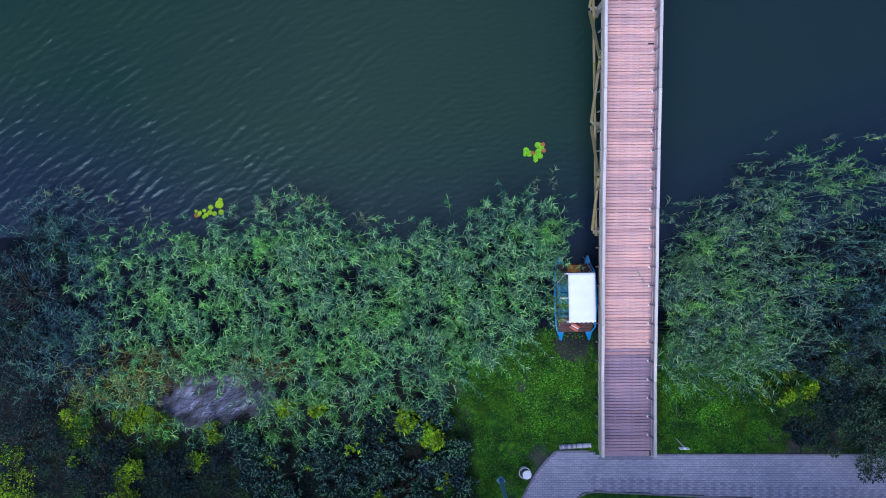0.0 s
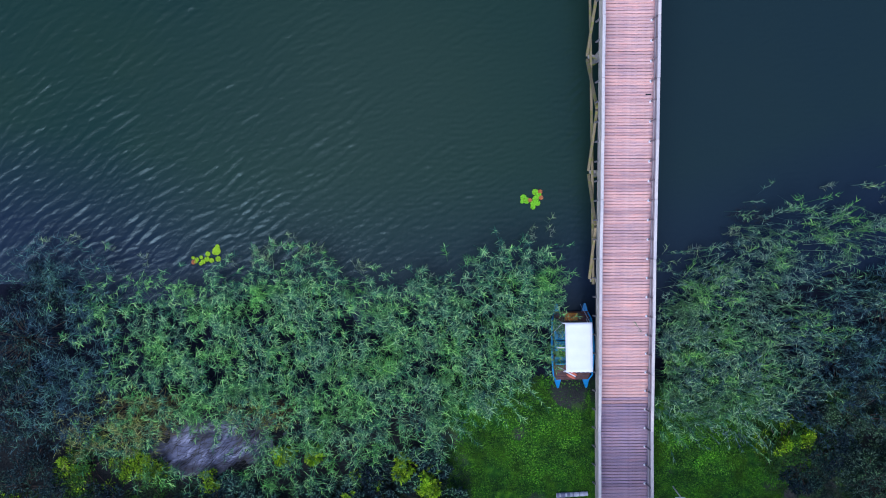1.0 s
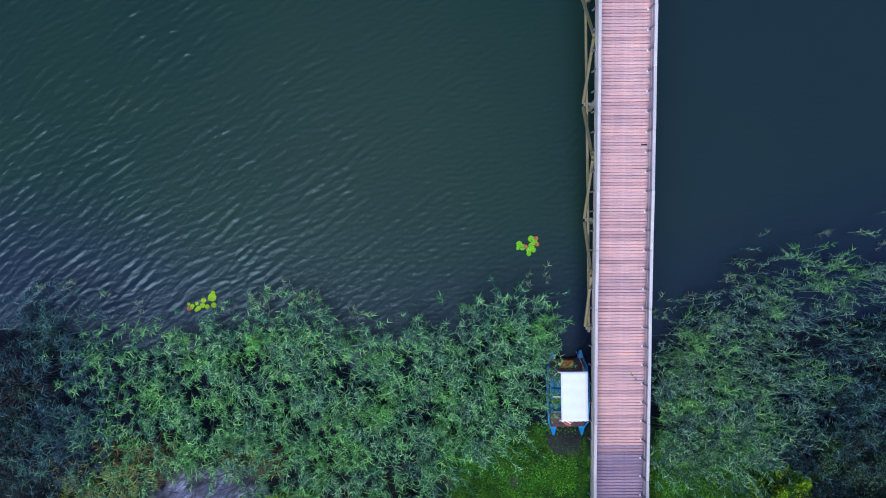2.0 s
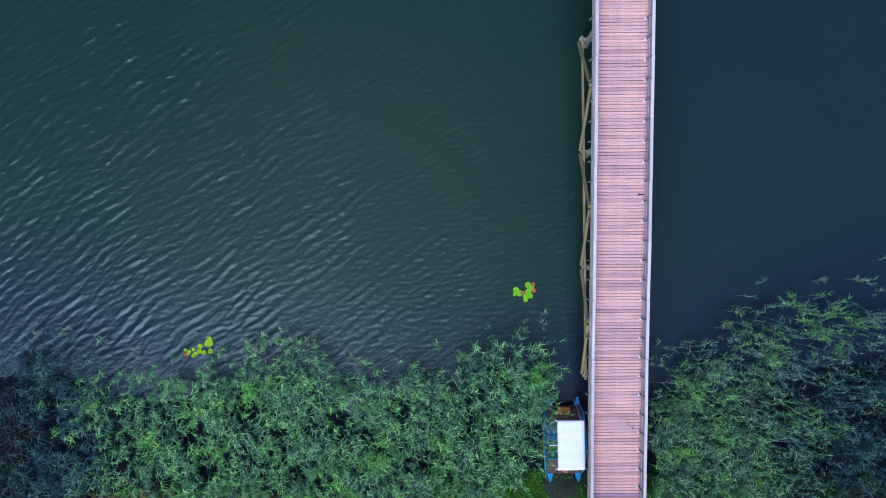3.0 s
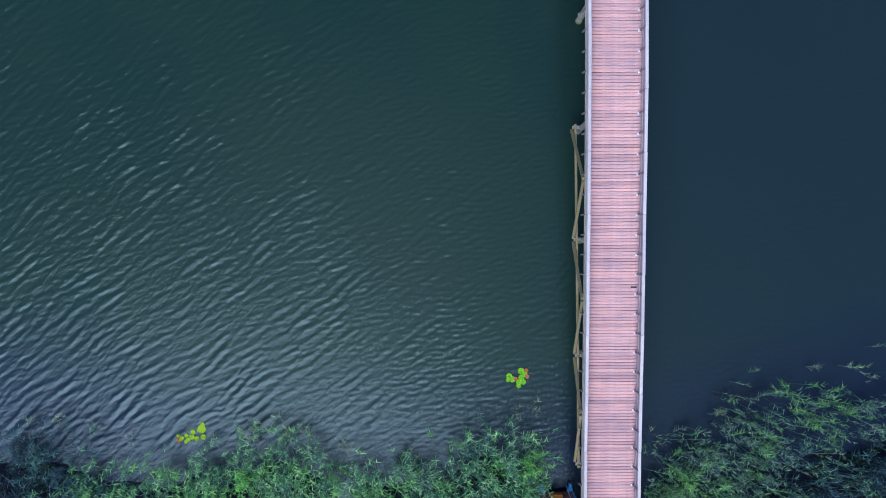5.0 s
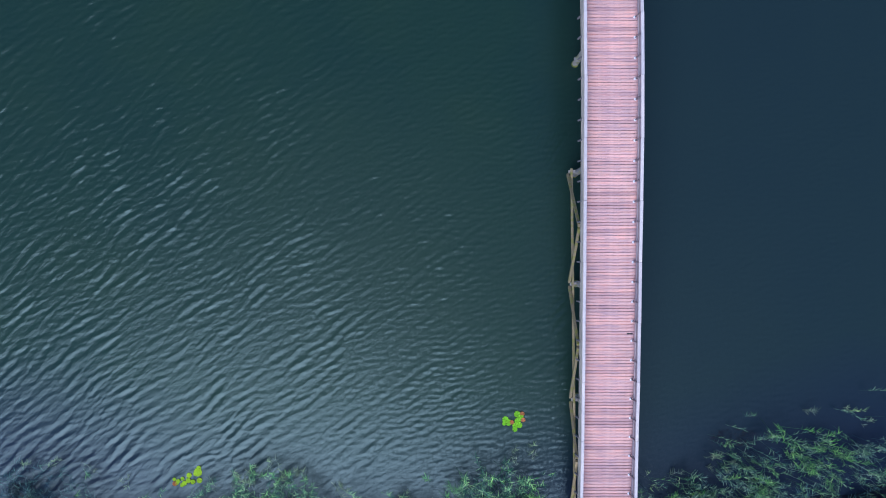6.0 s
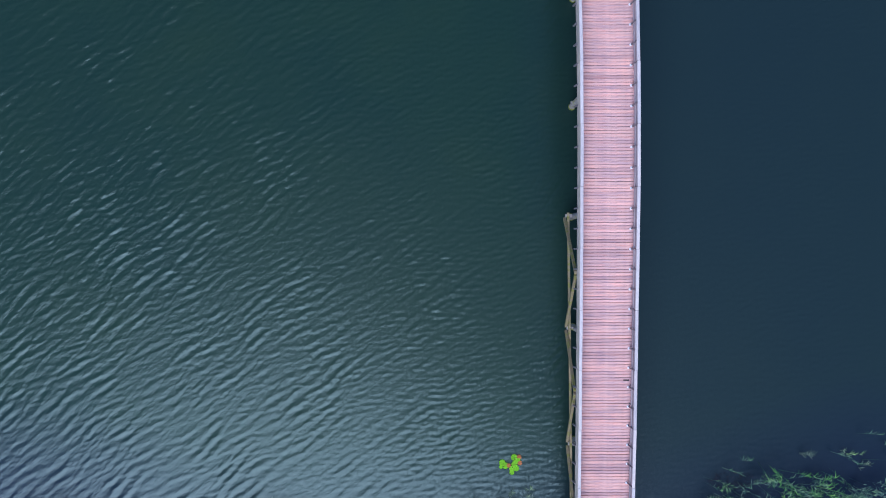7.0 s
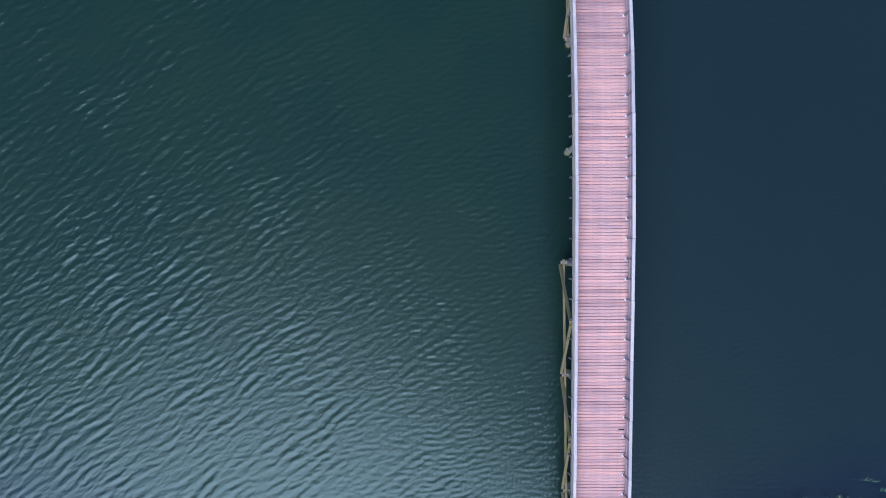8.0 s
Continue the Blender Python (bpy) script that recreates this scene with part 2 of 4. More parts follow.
# darker, bluer reed leaf: dimness at both ends of the stand is painted in
REED_SHADED = leafy("shaded_blue_green_reed_leaf", (0.008, 0.018, 0.032), (0.026, 0.072, 0.074), (0.14, 0.26, 0.21), patch=0.6)
REED_TIP = leafy("yellow_green_reed", (0.09, 0.14, 0.07), (0.19, 0.27, 0.13), (0.42, 0.50, 0.27))
WEED = leafy("brown_water_weed", (0.010, 0.011, 0.020), (0.016, 0.016, 0.027), (0.026, 0.025, 0.038))
REED_DRY = leafy("dry_reed_leaf", (0.035, 0.035, 0.03), (0.07, 0.065, 0.055), (0.14, 0.13, 0.12))
SEDGE = leafy("olive_sedge_leaf", (0.05, 0.055, 0.02), (0.15, 0.165, 0.035), (0.42, 0.42, 0.12))
STRAW = leafy("ochre_dead_leaf", (0.06, 0.05, 0.012), (0.16, 0.12, 0.03), (0.34, 0.24, 0.08))
LAWN = leafy("grass_blade", (0.012, 0.046, 0.014), (0.038, 0.135, 0.014), (0.15, 0.36, 0.016), patch=0.8, tint=(0.13, 0.26, 0.012))
HERB = leafy("clover_leaf", (0.03, 0.11, 0.012), (0.07, 0.24, 0.015), (0.24, 0.52, 0.03), patch=0.8)
UNDERGROWTH = leafy("undergrowth_leaf", (0.009, 0.022, 0.020), (0.022, 0.052, 0.034), (0.10, 0.17, 0.075), patch=0.7, tint=(0.06, 0.11, 0.015))
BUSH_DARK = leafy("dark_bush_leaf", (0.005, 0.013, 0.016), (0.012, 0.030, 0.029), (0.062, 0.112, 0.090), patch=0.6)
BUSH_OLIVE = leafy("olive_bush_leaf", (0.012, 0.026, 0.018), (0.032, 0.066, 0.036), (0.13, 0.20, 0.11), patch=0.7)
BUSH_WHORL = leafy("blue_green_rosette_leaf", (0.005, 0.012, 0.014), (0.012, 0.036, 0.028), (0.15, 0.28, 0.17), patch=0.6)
BUSH_GREEN = leafy("green_bush_leaf", (0.02, 0.06, 0.012), (0.035, 0.10, 0.016), (0.08, 0.17, 0.025), patch=0.9, tint=(0.14, 0.24, 0.01))
BUSH_LIME = leafy("lime_bush_leaf", (0.08, 0.17, 0.006), (0.19, 0.34, 0.008), (0.42, 0.58, 0.014), patch=0.8)
rng = np.random.default_rng(7)


# ---------------------------------------------------------------- mesh helpers
def mesh_ob(name, verts, faces, mat, parent=None, smooth=False):
    me = bpy.data.meshes.new(name)
    me.from_pydata(verts, [], faces)
    me.materials.append(mat)
    if smooth:
        me.shade_smooth()
    ob = new(name, me)
    ob.parent = parent
    return ob


def quads_ob(name, verts, faces, mat, parent=None, smooth=False):
    """A mesh from numpy arrays: verts (n, 3), faces (m, 3 or 4)."""
    me = bpy.data.meshes.new(name)
    k = faces.shape[1]
    me.vertices.add(len(verts))
    me.vertices.foreach_set("co", np.ascontiguousarray(verts, np.float32).ravel())
    me.loops.add(faces.size)
    me.loops.foreach_set("vertex_index", np.ascontiguousarray(faces, np.int32).ravel())
    me.polygons.add(len(faces))
    me.polygons.foreach_set("loop_start", np.arange(0, faces.size, k, dtype=np.int32))
    me.update(calc_edges=True)
    me.validate()
    me.materials.append(mat)
    if smooth:
        me.shade_smooth()
    ob = new(name, me)
    ob.parent = parent
    return ob


def part(name, bm, mat, parent, label="", smooth=False):
    me = bpy.data.meshes.new(name)
    bm.normal_update()
    bm.to_mesh(me)
    bm.free()
    me.materials.append(mat)
    if smooth:
        me.shade_smooth()
    ob = new(name, me)
    ob.parent = parent
    if label:
        ob["label"] = label
    return ob


def thing(name, at, label, category, group="", kind=""):
    ob = new(name)
    ob.empty_display_size = 0.2
    ob.matrix_world = at if isinstance(at, Matrix) else Matrix.Translation(at)
    return tagged(ob, label, category, group, kind)


def box(sx, sy, sz, at=(0, 0, 0), bevel=0.008, turn=None, bm=None):
    """A box of that size round the place, with its edges broken."""
    made = bmesh.new()
    m = Matrix.Translation(at) @ (turn if turn else Matrix()) @ Matrix.Diagonal((sx, sy, sz, 1))
    bmesh.ops.create_cube(made, size=1, matrix=m)
    if bevel:
        bmesh.ops.bevel(made, geom=made.edges[:], offset=bevel, segments=1, affect="EDGES")
    return merged(bm, made)


def merged(bm, made):
    if bm is None:
        return made
    me = bpy.data.meshes.new("join")
    made.to_mesh(me)
    made.free()
    bm.from_mesh(me)
    bpy.data.meshes.remove(me)
    return bm


def bar(a, b, w, h, bevel=0.008, bm=None, roll=0.0):
    """A squared timber from a to b, w wide and h deep."""
    a, b = Vector(a), Vector(b)
    turn = (b - a).to_track_quat("Y", "Z").to_matrix().to_4x4() @ Matrix.Rotation(roll, 4, "Y")
    return box(w, (b - a).length, h, (a + b) / 2, bevel, turn, bm)


def rod(a, b, r1, r2=None, sides=12, bm=None):
    a, b = Vector(a), Vector(b)
    made = bmesh.new()
    turn = (b - a).to_track_quat("Z", "Y").to_matrix().to_4x4()
    bmesh.ops.create_cone(made, cap_ends=True, segments=sides, radius1=r1, radius2=r1 if r2 is None else r2,
                          depth=(b - a).length, matrix=Matrix.Translation((a + b) / 2) @ turn)
    return merged(bm, made)


def tube(points, r, sides=8, bm=None):
    """A bent tube through the points."""
    made = bm if bm is not None else bmesh.new()
    pts = [Vector(p) for p in points]
    rings = []
    for i, p in enumerate(pts):
        way = (pts[min(i + 1, len(pts) - 1)] - pts[max(i - 1, 0)]).normalized()
        turn = way.to_track_quat("Z", "Y").to_matrix()
        rings.append([made.verts.new(p + turn @ Vector((r * math.cos(k * math.tau / sides), r * math.sin(k * math.tau / sides), 0))) for k in range(sides)])
    for a, b in zip(rings, rings[1:]):
        for k in range(sides):
            made.faces.new((a[k], a[(k + 1) % sides], b[(k + 1) % sides], b[k]))
    made.faces.new(rings[0][::-1])
    made.faces.new(rings[-1])
    return made


def inside(poly, x, y):
    """Which of the points lie in the polygon."""
    hit = np.zeros(np.shape(x), bool)
    for (x0, y0), (x1, y1) in zip(poly, poly[1:] + poly[:1]):
        cross = (y0 > y) != (y1 > y)
        hit ^= cross & (x < (x1 - x0) * (y - y0) / (y1 - y0 + 1e-12) + x0)
    return hit


def soft_noise(x, y, size, seed):
    """Smooth random field, about -1 to 1, for places and heights."""
    r = np.random.default_rng(seed)
    out = np.zeros(np.shape(x))
    for k in range(10):
        a, w = r.uniform(0, math.tau), r.uniform(0.6, 1.7) * math.tau / size
        out += np.sin(w * (np.cos(a) * x + np.sin(a) * y) + r.uniform(0, math.tau))
    return out / 3.2


# ---------------------------------------------------------------- the lie of the land
DECK_Y = [-12, -9, -7, -4.75, 2.5, 7.3, 8.44, 12.2, 14, 17.9, 20.5]
DECK_Z = [1.10, 1.12, 1.20, 1.42, 2.52, 3.20, 3.36, 4.00, 4.28, 4.75, 4.85]
AXIS_Y = [-12, -8.6, -2, 1.2, 6.7, 9.0, 13.8, 16.7, 22.6, 24.1, 52]
AXIS_X = [7.93, 7.874, 7.787, 7.727, 7.68, 7.65, 7.565, 7.53, 7.44, 7.42, 6.95]


def deck_z(y):
    return float(np.interp(y if y < 20.5 else 41 - y, DECK_Y, DECK_Z))


def axis_x(y):
    return float(np.interp(y, AXIS_Y, AXIS_X))


LEFT_X = [-19.5, -16, -14, -11, -8.3, -5.4, -3.5, -2.0, 0.8, 1.6, 2.8, 4.3, 5.2]
LEFT_Y = [2.2, 2.3, 1.2, 1.3, 2.1, 2.1, 0.7, 1.1, 1.3, 2.2, 2.8, 2.0, 0.6]
RIGHT_X = [9.1, 10.9, 12.1, 14.3, 16.0, 17.5, 21.5]
RIGHT_Y = [1.8, 2.2, 3.1, 4.2, 4.6, 5.1, 5.6]


def land_z(x, y):
    """Height of the ground: lake bed, peaty reed shelf, bank, lawn and the far bank."""
    near = np.interp(y, [-200, -30, -11, -8.6, -6.5, -4.2, -2.5, 1.0, 6.0], [2.0, 1.4, 1.06, 1.03, 0.75, 0.30, -0.02, -0.55, -1.8])
    near = near - 0.35 * np.clip((2 - x) / 8, 0, 1) * np.clip((-y - 3) / 3, 0, 1) * np.clip((14 + y) / 4, 0, 1)
    line = np.interp(x, LEFT_X + [5.5, 8.8] + RIGHT_X, [v - 0.5 for v in LEFT_Y] + [-3.5, -3.5, -2.5] + [v - 2.8 for v in RIGHT_Y[1:]])
    shelf = np.interp(line - y, [-2.0, 0.0, 0.9, 1.7], [-1.5, -0.45, -0.05, 0.06])
    far = np.interp(y, [40, 47, 50, 300], [-1.8, -0.2, 1.05, 2.0])
    z = np.maximum(np.maximum(near, shelf), np.where(y > 30, far, -5))
    return z + 0.04 * soft_noise(x, y, 3.0, 3) * (np.abs(z - 1.03) > 0.05)


def sheet_axis(lo, hi, step, far):
    ring = np.geomspace(1, far, 14)
    return np.concatenate([lo - ring[::-1], np.arange(lo, hi + step / 2, step), hi + ring])


def grid(xs, ys):
    gx, gy = np.meshgrid(xs, ys)
    n = len(xs)
    i = (np.arange(len(ys) - 1)[:, None] * n + np.arange(n - 1)[None]).ravel()
    return gx.ravel(), gy.ravel(), np.stack([i, i + 1, i + n + 1, i + n], 1)


gx, gy, gf = grid(sheet_axis(-24, 26, 0.4, 1800), sheet_axis(-16, 54, 0.4, 1800))
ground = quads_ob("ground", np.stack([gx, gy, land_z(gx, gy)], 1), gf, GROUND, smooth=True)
tagged(ground, "grassy lake bank with bare soil patches", "ground", kind="structure")


def wave_z(x, y):
    """Long-crested wind ripples from the open lake, turning to a finer chop towards the bridge."""
    r = np.random.default_rng(11)
    bend = 1.5 * soft_noise(x, y, 5.0, 21)
    trains = []
    for count, mean, spread, size, vary in ((36, 129, 13, 0.37, 0.30), (30, 112, 26, 0.24, 0.25)):
        z = np.zeros_like(x)
        for k in range(count):
            a = radians(mean + r.normal(0, spread))
            length = size * math.exp(r.normal(0, vary))
            z += length * np.sin(math.tau / length * (np.cos(a) * x + np.sin(a) * y) + r.uniform(0, math.tau) + bend * 0.37 / length)
        trains.append(z / (math.tau * math.sqrt(count / 2)))
    open_side = 1 / (1 + np.exp(np.clip((x + 2.5) / 1.6, -40, 40)))
    lee = 1 / (1 + np.exp(np.clip((x - 7.2) / 0.5, -40, 40)))
    gust = np.clip(0.90 + 0.20 * soft_noise(x, y, 7.0, 22), 0.35, 1.4)
    still = np.clip((y - 0.2) / 1.6, 0.45, 1.0)
    z = (0.031 + 0.036 * open_side) * trains[0] + (0.060 - 0.022 * open_side) * trains[1]
    z = z + 14.0 * z * np.abs(z) * (z > 0)
    return z * gust * (0.22 + 0.78 * lee + 0.3 * np.clip((x - 11) / 4, 0, 1)) * still


gx, gy, gf = grid(sheet_axis(-21.5, 23.5, 0.06, 1800), sheet_axis(-1.5, 28.5, 0.06, 1800))
near = (np.abs(gx - 1) < 22.6) & (np.abs(gy - 13.5) < 15.2)
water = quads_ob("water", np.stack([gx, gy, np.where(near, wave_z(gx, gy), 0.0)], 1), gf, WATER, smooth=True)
tagged(water, "dark teal lake water with wind ripples", "water", kind="structure")


# ---------------------------------------------------------------- bridge
POST_STEP, POST_PHASE = 0.809, 7.34
BENTS = [0.72, 5.40, 10.38, 15.22, 20.09, 24.85, 29.7, 34.6, 39.5]
BRACED = [(0.72, 5.40), (5.40, 10.38), (10.38, 15.22), (24.85, 29.7), (29.7, 34.6)]
START, END = -8.72, 49.6


def on_deck(y, off=0.0, up=0.0):
    return Vector((axis_x(y) + off, y, deck_z(y) + up))


def deck_turn(y):
    way = on_deck(y + 0.4) - on_deck(y - 0.4)
    return way.to_track_quat("Y", "Z").to_matrix().to_4x4()


bridge = thing("footbridge", on_deck(START), "long arched wooden footbridge over the lake with grey handrails", "bridge")
TO_BRIDGE = bridge.matrix_world.inverted()


def bridge_part(name, bm, mat, label="", parent=None):
    ob = part(name, bm, mat, bridge if parent is None else parent, label)
    if parent is None:
        ob.matrix_parent_inverse = TO_BRIDGE
    return ob


# stringers under the planks, one length from bent to bent
spans = [START] + [round(-7 + 1.6 * k, 2) for k in range(5)] + BENTS + [41, 43, 45, 47, END]
spans = sorted(spans + [(a + b) / 2 for a, b in zip(BENTS, BENTS[1:])])
for y0, y1 in zip(spans, spans[1:]):
    for off in (-1.07, -0.4, 0.4, 1.07):
        bridge_part("stringer", bar(on_deck(y0, off, -0.18), on_deck(y1, off, -0.18), 0.07, 0.24), PILE)
    for off in (-1.125, 1.125):
        bridge_part("edge_board", bar(on_deck(y0, off, -0.10), on_deck(y1, off, -0.10), 0.03, 0.16), BEAM)

# bents: two piles, a cross beam, and struts to the middle of the braced spans
def brace_reach(y):
    """Half width of the bracing: wide over the shallows, drawn in towards the middle of the lake."""
    return float(np.interp(y, [15.4, 24.8], [1.27, 0.99]))


for y in BENTS:
    top = deck_z(y) - 0.30
    for side in (-1, 1):
        x = axis_x(y) + side * float(np.interp(y, [15.4, 20.0, 24.8], [0.86, 0.78, 0.68]))
        bridge_part("support_post", rod((x, y, -2.6), (x, y, top), 0.14, 0.12, 14), PILE, "round mossy timber pile")
        bridge_part("moss_ring", rod((x, y, -0.10), (x, y, 0.07), 0.18, 0.15, 14), MOSS, "yellow-green moss at the waterline")
    reach = brace_reach(y) - 0.02 if any(y in span for span in BRACED) else 0.96
    bridge_part("cross_beam", bar((axis_x(y) - reach, y + 0.02, 1.12), (axis_x(y) + reach, y + 0.02, 1.12), 0.14, 0.18), PILE)
    bridge_part("cap_beam", bar((axis_x(y) - 1.06, y, top - 0.08), (axis_x(y) + 1.06, y, top - 0.08), 0.16, 0.2), BEAM)
shared = {a for a, b in BRACED} & {b for a, b in BRACED}  # bents where two braced spans meet
for y0, y1 in BRACED:
    mid = (y0 + y1) / 2
    for side in (-1, 1):
        for ya, yb in ((y0 + 0.10, mid - 0.05), (y1 - 0.10, mid + 0.05)):
            a = (axis_x(ya) + side * brace_reach(ya), ya, 1.02)
            b = (axis_x(yb) + side * (brace_reach(yb) - 0.10), yb, deck_z(yb) - 0.28)
            bridge_part("strut", bar(a, b, 0.11, 0.15), STRUT)
        a = (axis_x(y0) + side * (brace_reach(y0) - 0.13), y0 + (0.004 if y0 in shared else -0.15), 1.24)
        b = (axis_x(y1) + side * (brace_reach(y1) - 0.13), y1 - (0.004 if y1 in shared else -0.15), 1.24)
        bridge_part("waler", bar(a, b, 0.10, 0.13), STRUT)

# railing: leaning steel posts on white feet, two boards and a cap on each side
posts = [y for y in (POST_PHASE + k * POST_STEP for k in range(-20, 53)) if START + 0.0 < y < END - 0.1]
post_mesh = {}
for side in (-1, 1):
    pm = bar((side * 1.01, 0, 0), (side * 1.075, 0, 0.97), 0.05, 0.05)
    post_mesh[side] = bpy.data.meshes.new("post")
    pm.to_mesh(post_mesh[side])
    post_mesh[side].materials.append(STEEL)
foot = rod((0, 0, 0), (0, 0, 0.04), 0.056, 0.048, 12)
foot_mesh = bpy.data.meshes.new("post_foot")
foot.to_mesh(foot_mesh)
foot_mesh.materials.append(WHITE)
joist = bar((0.03, 0, -0.22), (-0.03, 0, 0.30), 0.06, 0.07)
joist_mesh = bpy.data.meshes.new("post_bracket")
joist.to_mesh(joist_mesh)
joist_mesh.materials.append(STEEL)
for y in posts:
    for side in (-1, 1):
        p = new("post", post_mesh[side])
        p.parent, p.matrix_parent_inverse = bridge, TO_BRIDGE
        p.matrix_basis = Matrix.Translation(on_deck(y))
        f = new("post_foot", foot_mesh)
        f.parent, f.matrix_basis = p, Matrix.Translation((side * 0.985, 0.0, 0.0))
        f["label"] = "round white foot plate"
        j = new("post_bracket", joist_mesh)
        j.parent, j.matrix_parent_inverse = bridge, TO_BRIDGE
        j.matrix_basis = Matrix.Translation(on_deck(y, side * 1.195, -0.10)) @ Matrix.Rotation(0 if side > 0 else math.pi, 4, "Z")
cap_joints = [START - 0.1] + posts[3::3] + [END]
for y0, y1 in zip(cap_joints, cap_joints[1:]):
    for side in (-1, 1):
        jit = 0.008 * math.sin(y0 * 7 + side)
        bridge_part("handrail", bar(on_deck(y0 + 0.003, side * 1.105 + jit, 1.0), on_deck(y1 - 0.003, side * 1.105 - jit, 1.0), 0.122, 0.045, 0.008), RAIL, "silver-grey timber cap rail")
        for up, off in ((0.36, 1.065), (0.70, 1.085)):
            bridge_part("rail_board", bar(on_deck(y0 + 0.006, side * off, up), on_deck(y1 - 0.006, side * off, up), 0.035, 0.14, 0.006, roll=side * 0.10), RAIL_SHADED)
        for up in (0.26, 0.60):
            bridge_part("outer_board", bar(on_deck(y0 + 0.003, side * 1.135, up), on_deck(y1 - 0.003, side * 1.135, up), 0.035, 0.18, 0.006), BEAM)


# planks, a few meshes shared by all
PITCH = POST_STEP / 6
plank_meshes = []
for k in range(5):
    b = box(2.22, 0.1195 + 0.0026 * k, 0.042, (0.006 * (k - 2), 0, 0), 0.006)
    me = bpy.data.meshes.new("plank")
    b.to_mesh(me)
    b.free()
    me.materials.append(PLANK)
    plank_meshes.append(me)
# darker mauve copies carry the painted shade of the shore end
shaded_planks = [me.copy() for me in plank_meshes]
for me in shaded_planks:
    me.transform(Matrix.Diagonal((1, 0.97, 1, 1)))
    me.materials[0] = PLANK_SHADED
plank_rng = random.Random(5)
rest = bmesh.new()
for k in range(int((END - START) / PITCH)):
    y = START + (k + 0.5) * PITCH
    m = Matrix.Translation(on_deck(y, plank_rng.uniform(-0.008, 0.008), -0.021 + plank_rng.uniform(-0.004, 0.004))) @ deck_turn(y) @ Matrix.Rotation(plank_rng.uniform(-0.004, 0.004), 4, "Z")
    if k < 310:
        p = new("plank", (shaded_planks if y < -4.7 + plank_rng.uniform(-0.4, 0.4) else plank_meshes)[plank_rng.randrange(5)])
        p.parent, p.matrix_parent_inverse, p.matrix_basis = bridge, TO_BRIDGE, m
    else:
        merged(rest, box(2.22, 0.123, 0.042, turn=m, bevel=0))
tagged(bridge_part("far_planks", rest, PLANK), kind="stuff")
dark_board = bar(on_deck(8.44, 0.78, 0.004), on_deck(8.44, 1.02, 0.004), 0.06, 0.01, 0.002)
bridge_part("board_stain", dark_board, BLACK, "short dark repair strip on a plank")
bridge_part("landing_sill", box(2.1, 0.22, 0.12, (axis_x(-8.9), -8.84, 1.045), 0.01), PLANK_SHADED, "wide timber sill at the shore end")


# ---------------------------------------------------------------- paved path
def path_edge_x(y):
    """The slanting edge of the paving, where it bends away from the bridge."""
    return float(np.interp(y, [-16, -13, -10.76, -10.35, -9.93, -9.45, -9.06, -8.79], [1.9, 2.65, 3.49, 3.69, 3.93, 4.25, 4.59, 4.92]))


def paved(x, y):
    if y > -8.95 + (0.16 if x < 6.6 else 0.0) or x < path_edge_x(y):
        return False
    if y < -10.45 - 0.045 * (x - 6.6) and x > 6.6:
        return False
    if x > 5.2 and y < -10.5 and (x - 6.6) ** 2 / 1.5 ** 2 + (y + 12.2) ** 2 / 1.75 ** 2 < 1:
        return False
    return not (x > 5.1 and y < -12.3)


pavement = new("pavement")
tagged(pavement, "lilac-grey brick-paved path by the shore", "pavement", kind="structure")
edge = [(path_edge_x(y), y) for y in np.linspace(-16, -8.79, 22)] + [(6.6, -8.79), (6.6, -8.95), (34, -8.95), (34, -11.68), (6.6, -10.45)]
edge += [(6.6 - 1.5 * math.sin(a), -12.2 + 1.75 * math.cos(a)) for a in np.linspace(0.2, 1.57, 8)] + [(5.1, -16)]
bed = bmesh.new()
low = [bed.verts.new((x, y, 0.9)) for x, y in edge]
high = [bed.verts.new((x, y, 1.075)) for x, y in edge]
bed.faces.new(high)
for k in range(len(edge)):
    bed.faces.new((low[k], low[(k + 1) % len(edge)], high[(k + 1) % len(edge)], high[k]))
bmesh.ops.recalc_face_normals(bed, faces=bed.faces)
part("paving_bed", bed, BED, pavement, "dark sand in the paving joints")


def kerb_row(points):
    for (x0, y0), (x1, y1) in zip(points, points[1:]):
        a, b = Vector((x0, y0, 1.06)), Vector((x1, y1, 1.06))
        n = max(1, round((b - a).length / 1.0))
        for k in range(n):
            p, q = a.lerp(b, k / n), a.lerp(b, (k + 1) / n)
            gap = (q - p).normalized() * 0.006
            part("kerb_stone", bar(p + gap, q - gap, 0.08, 0.12, 0.012), KERB, pavement)


kerb_row([(path_edge_x(y) - 0.05, y) for y in np.linspace(-16, -8.76, 18)] + [(6.35, -8.74)])
kerb_row([(9.05, -8.90), (34, -8.90)])
kerb_row([(34, -11.74), (6.6, -10.51)] + [(6.6 - 1.45 * math.sin(a), -12.2 + 1.70 * math.cos(a)) for a in np.linspace(0.25, 1.57, 6)])

brick_meshes = []
for mat in (PAVER, PAVER_DARK):
    b = box(0.192, 0.092, 0.06, bevel=0.006)
    me = bpy.data.meshes.new("brick")
    b.to_mesh(me)
    b.free()
    me.materials.append(mat)
    brick_meshes.append(me)
singles = 0
far_bricks = {0: ([], []), 1: ([], [])}
CUBE = [(-1, -1, -1), (1, -1, -1), (1, 1, -1), (-1, 1, -1), (-0.94, -0.9, 1), (0.94, -0.9, 1), (0.94, 0.9, 1), (-0.94, 0.9, 1)]
CUBE_FACES = [(4, 5, 6, 7), (0, 1, 5, 4), (1, 2, 6, 5), (2, 3, 7, 6), (3, 0, 4, 7)]
brick_rng = random.Random(9)
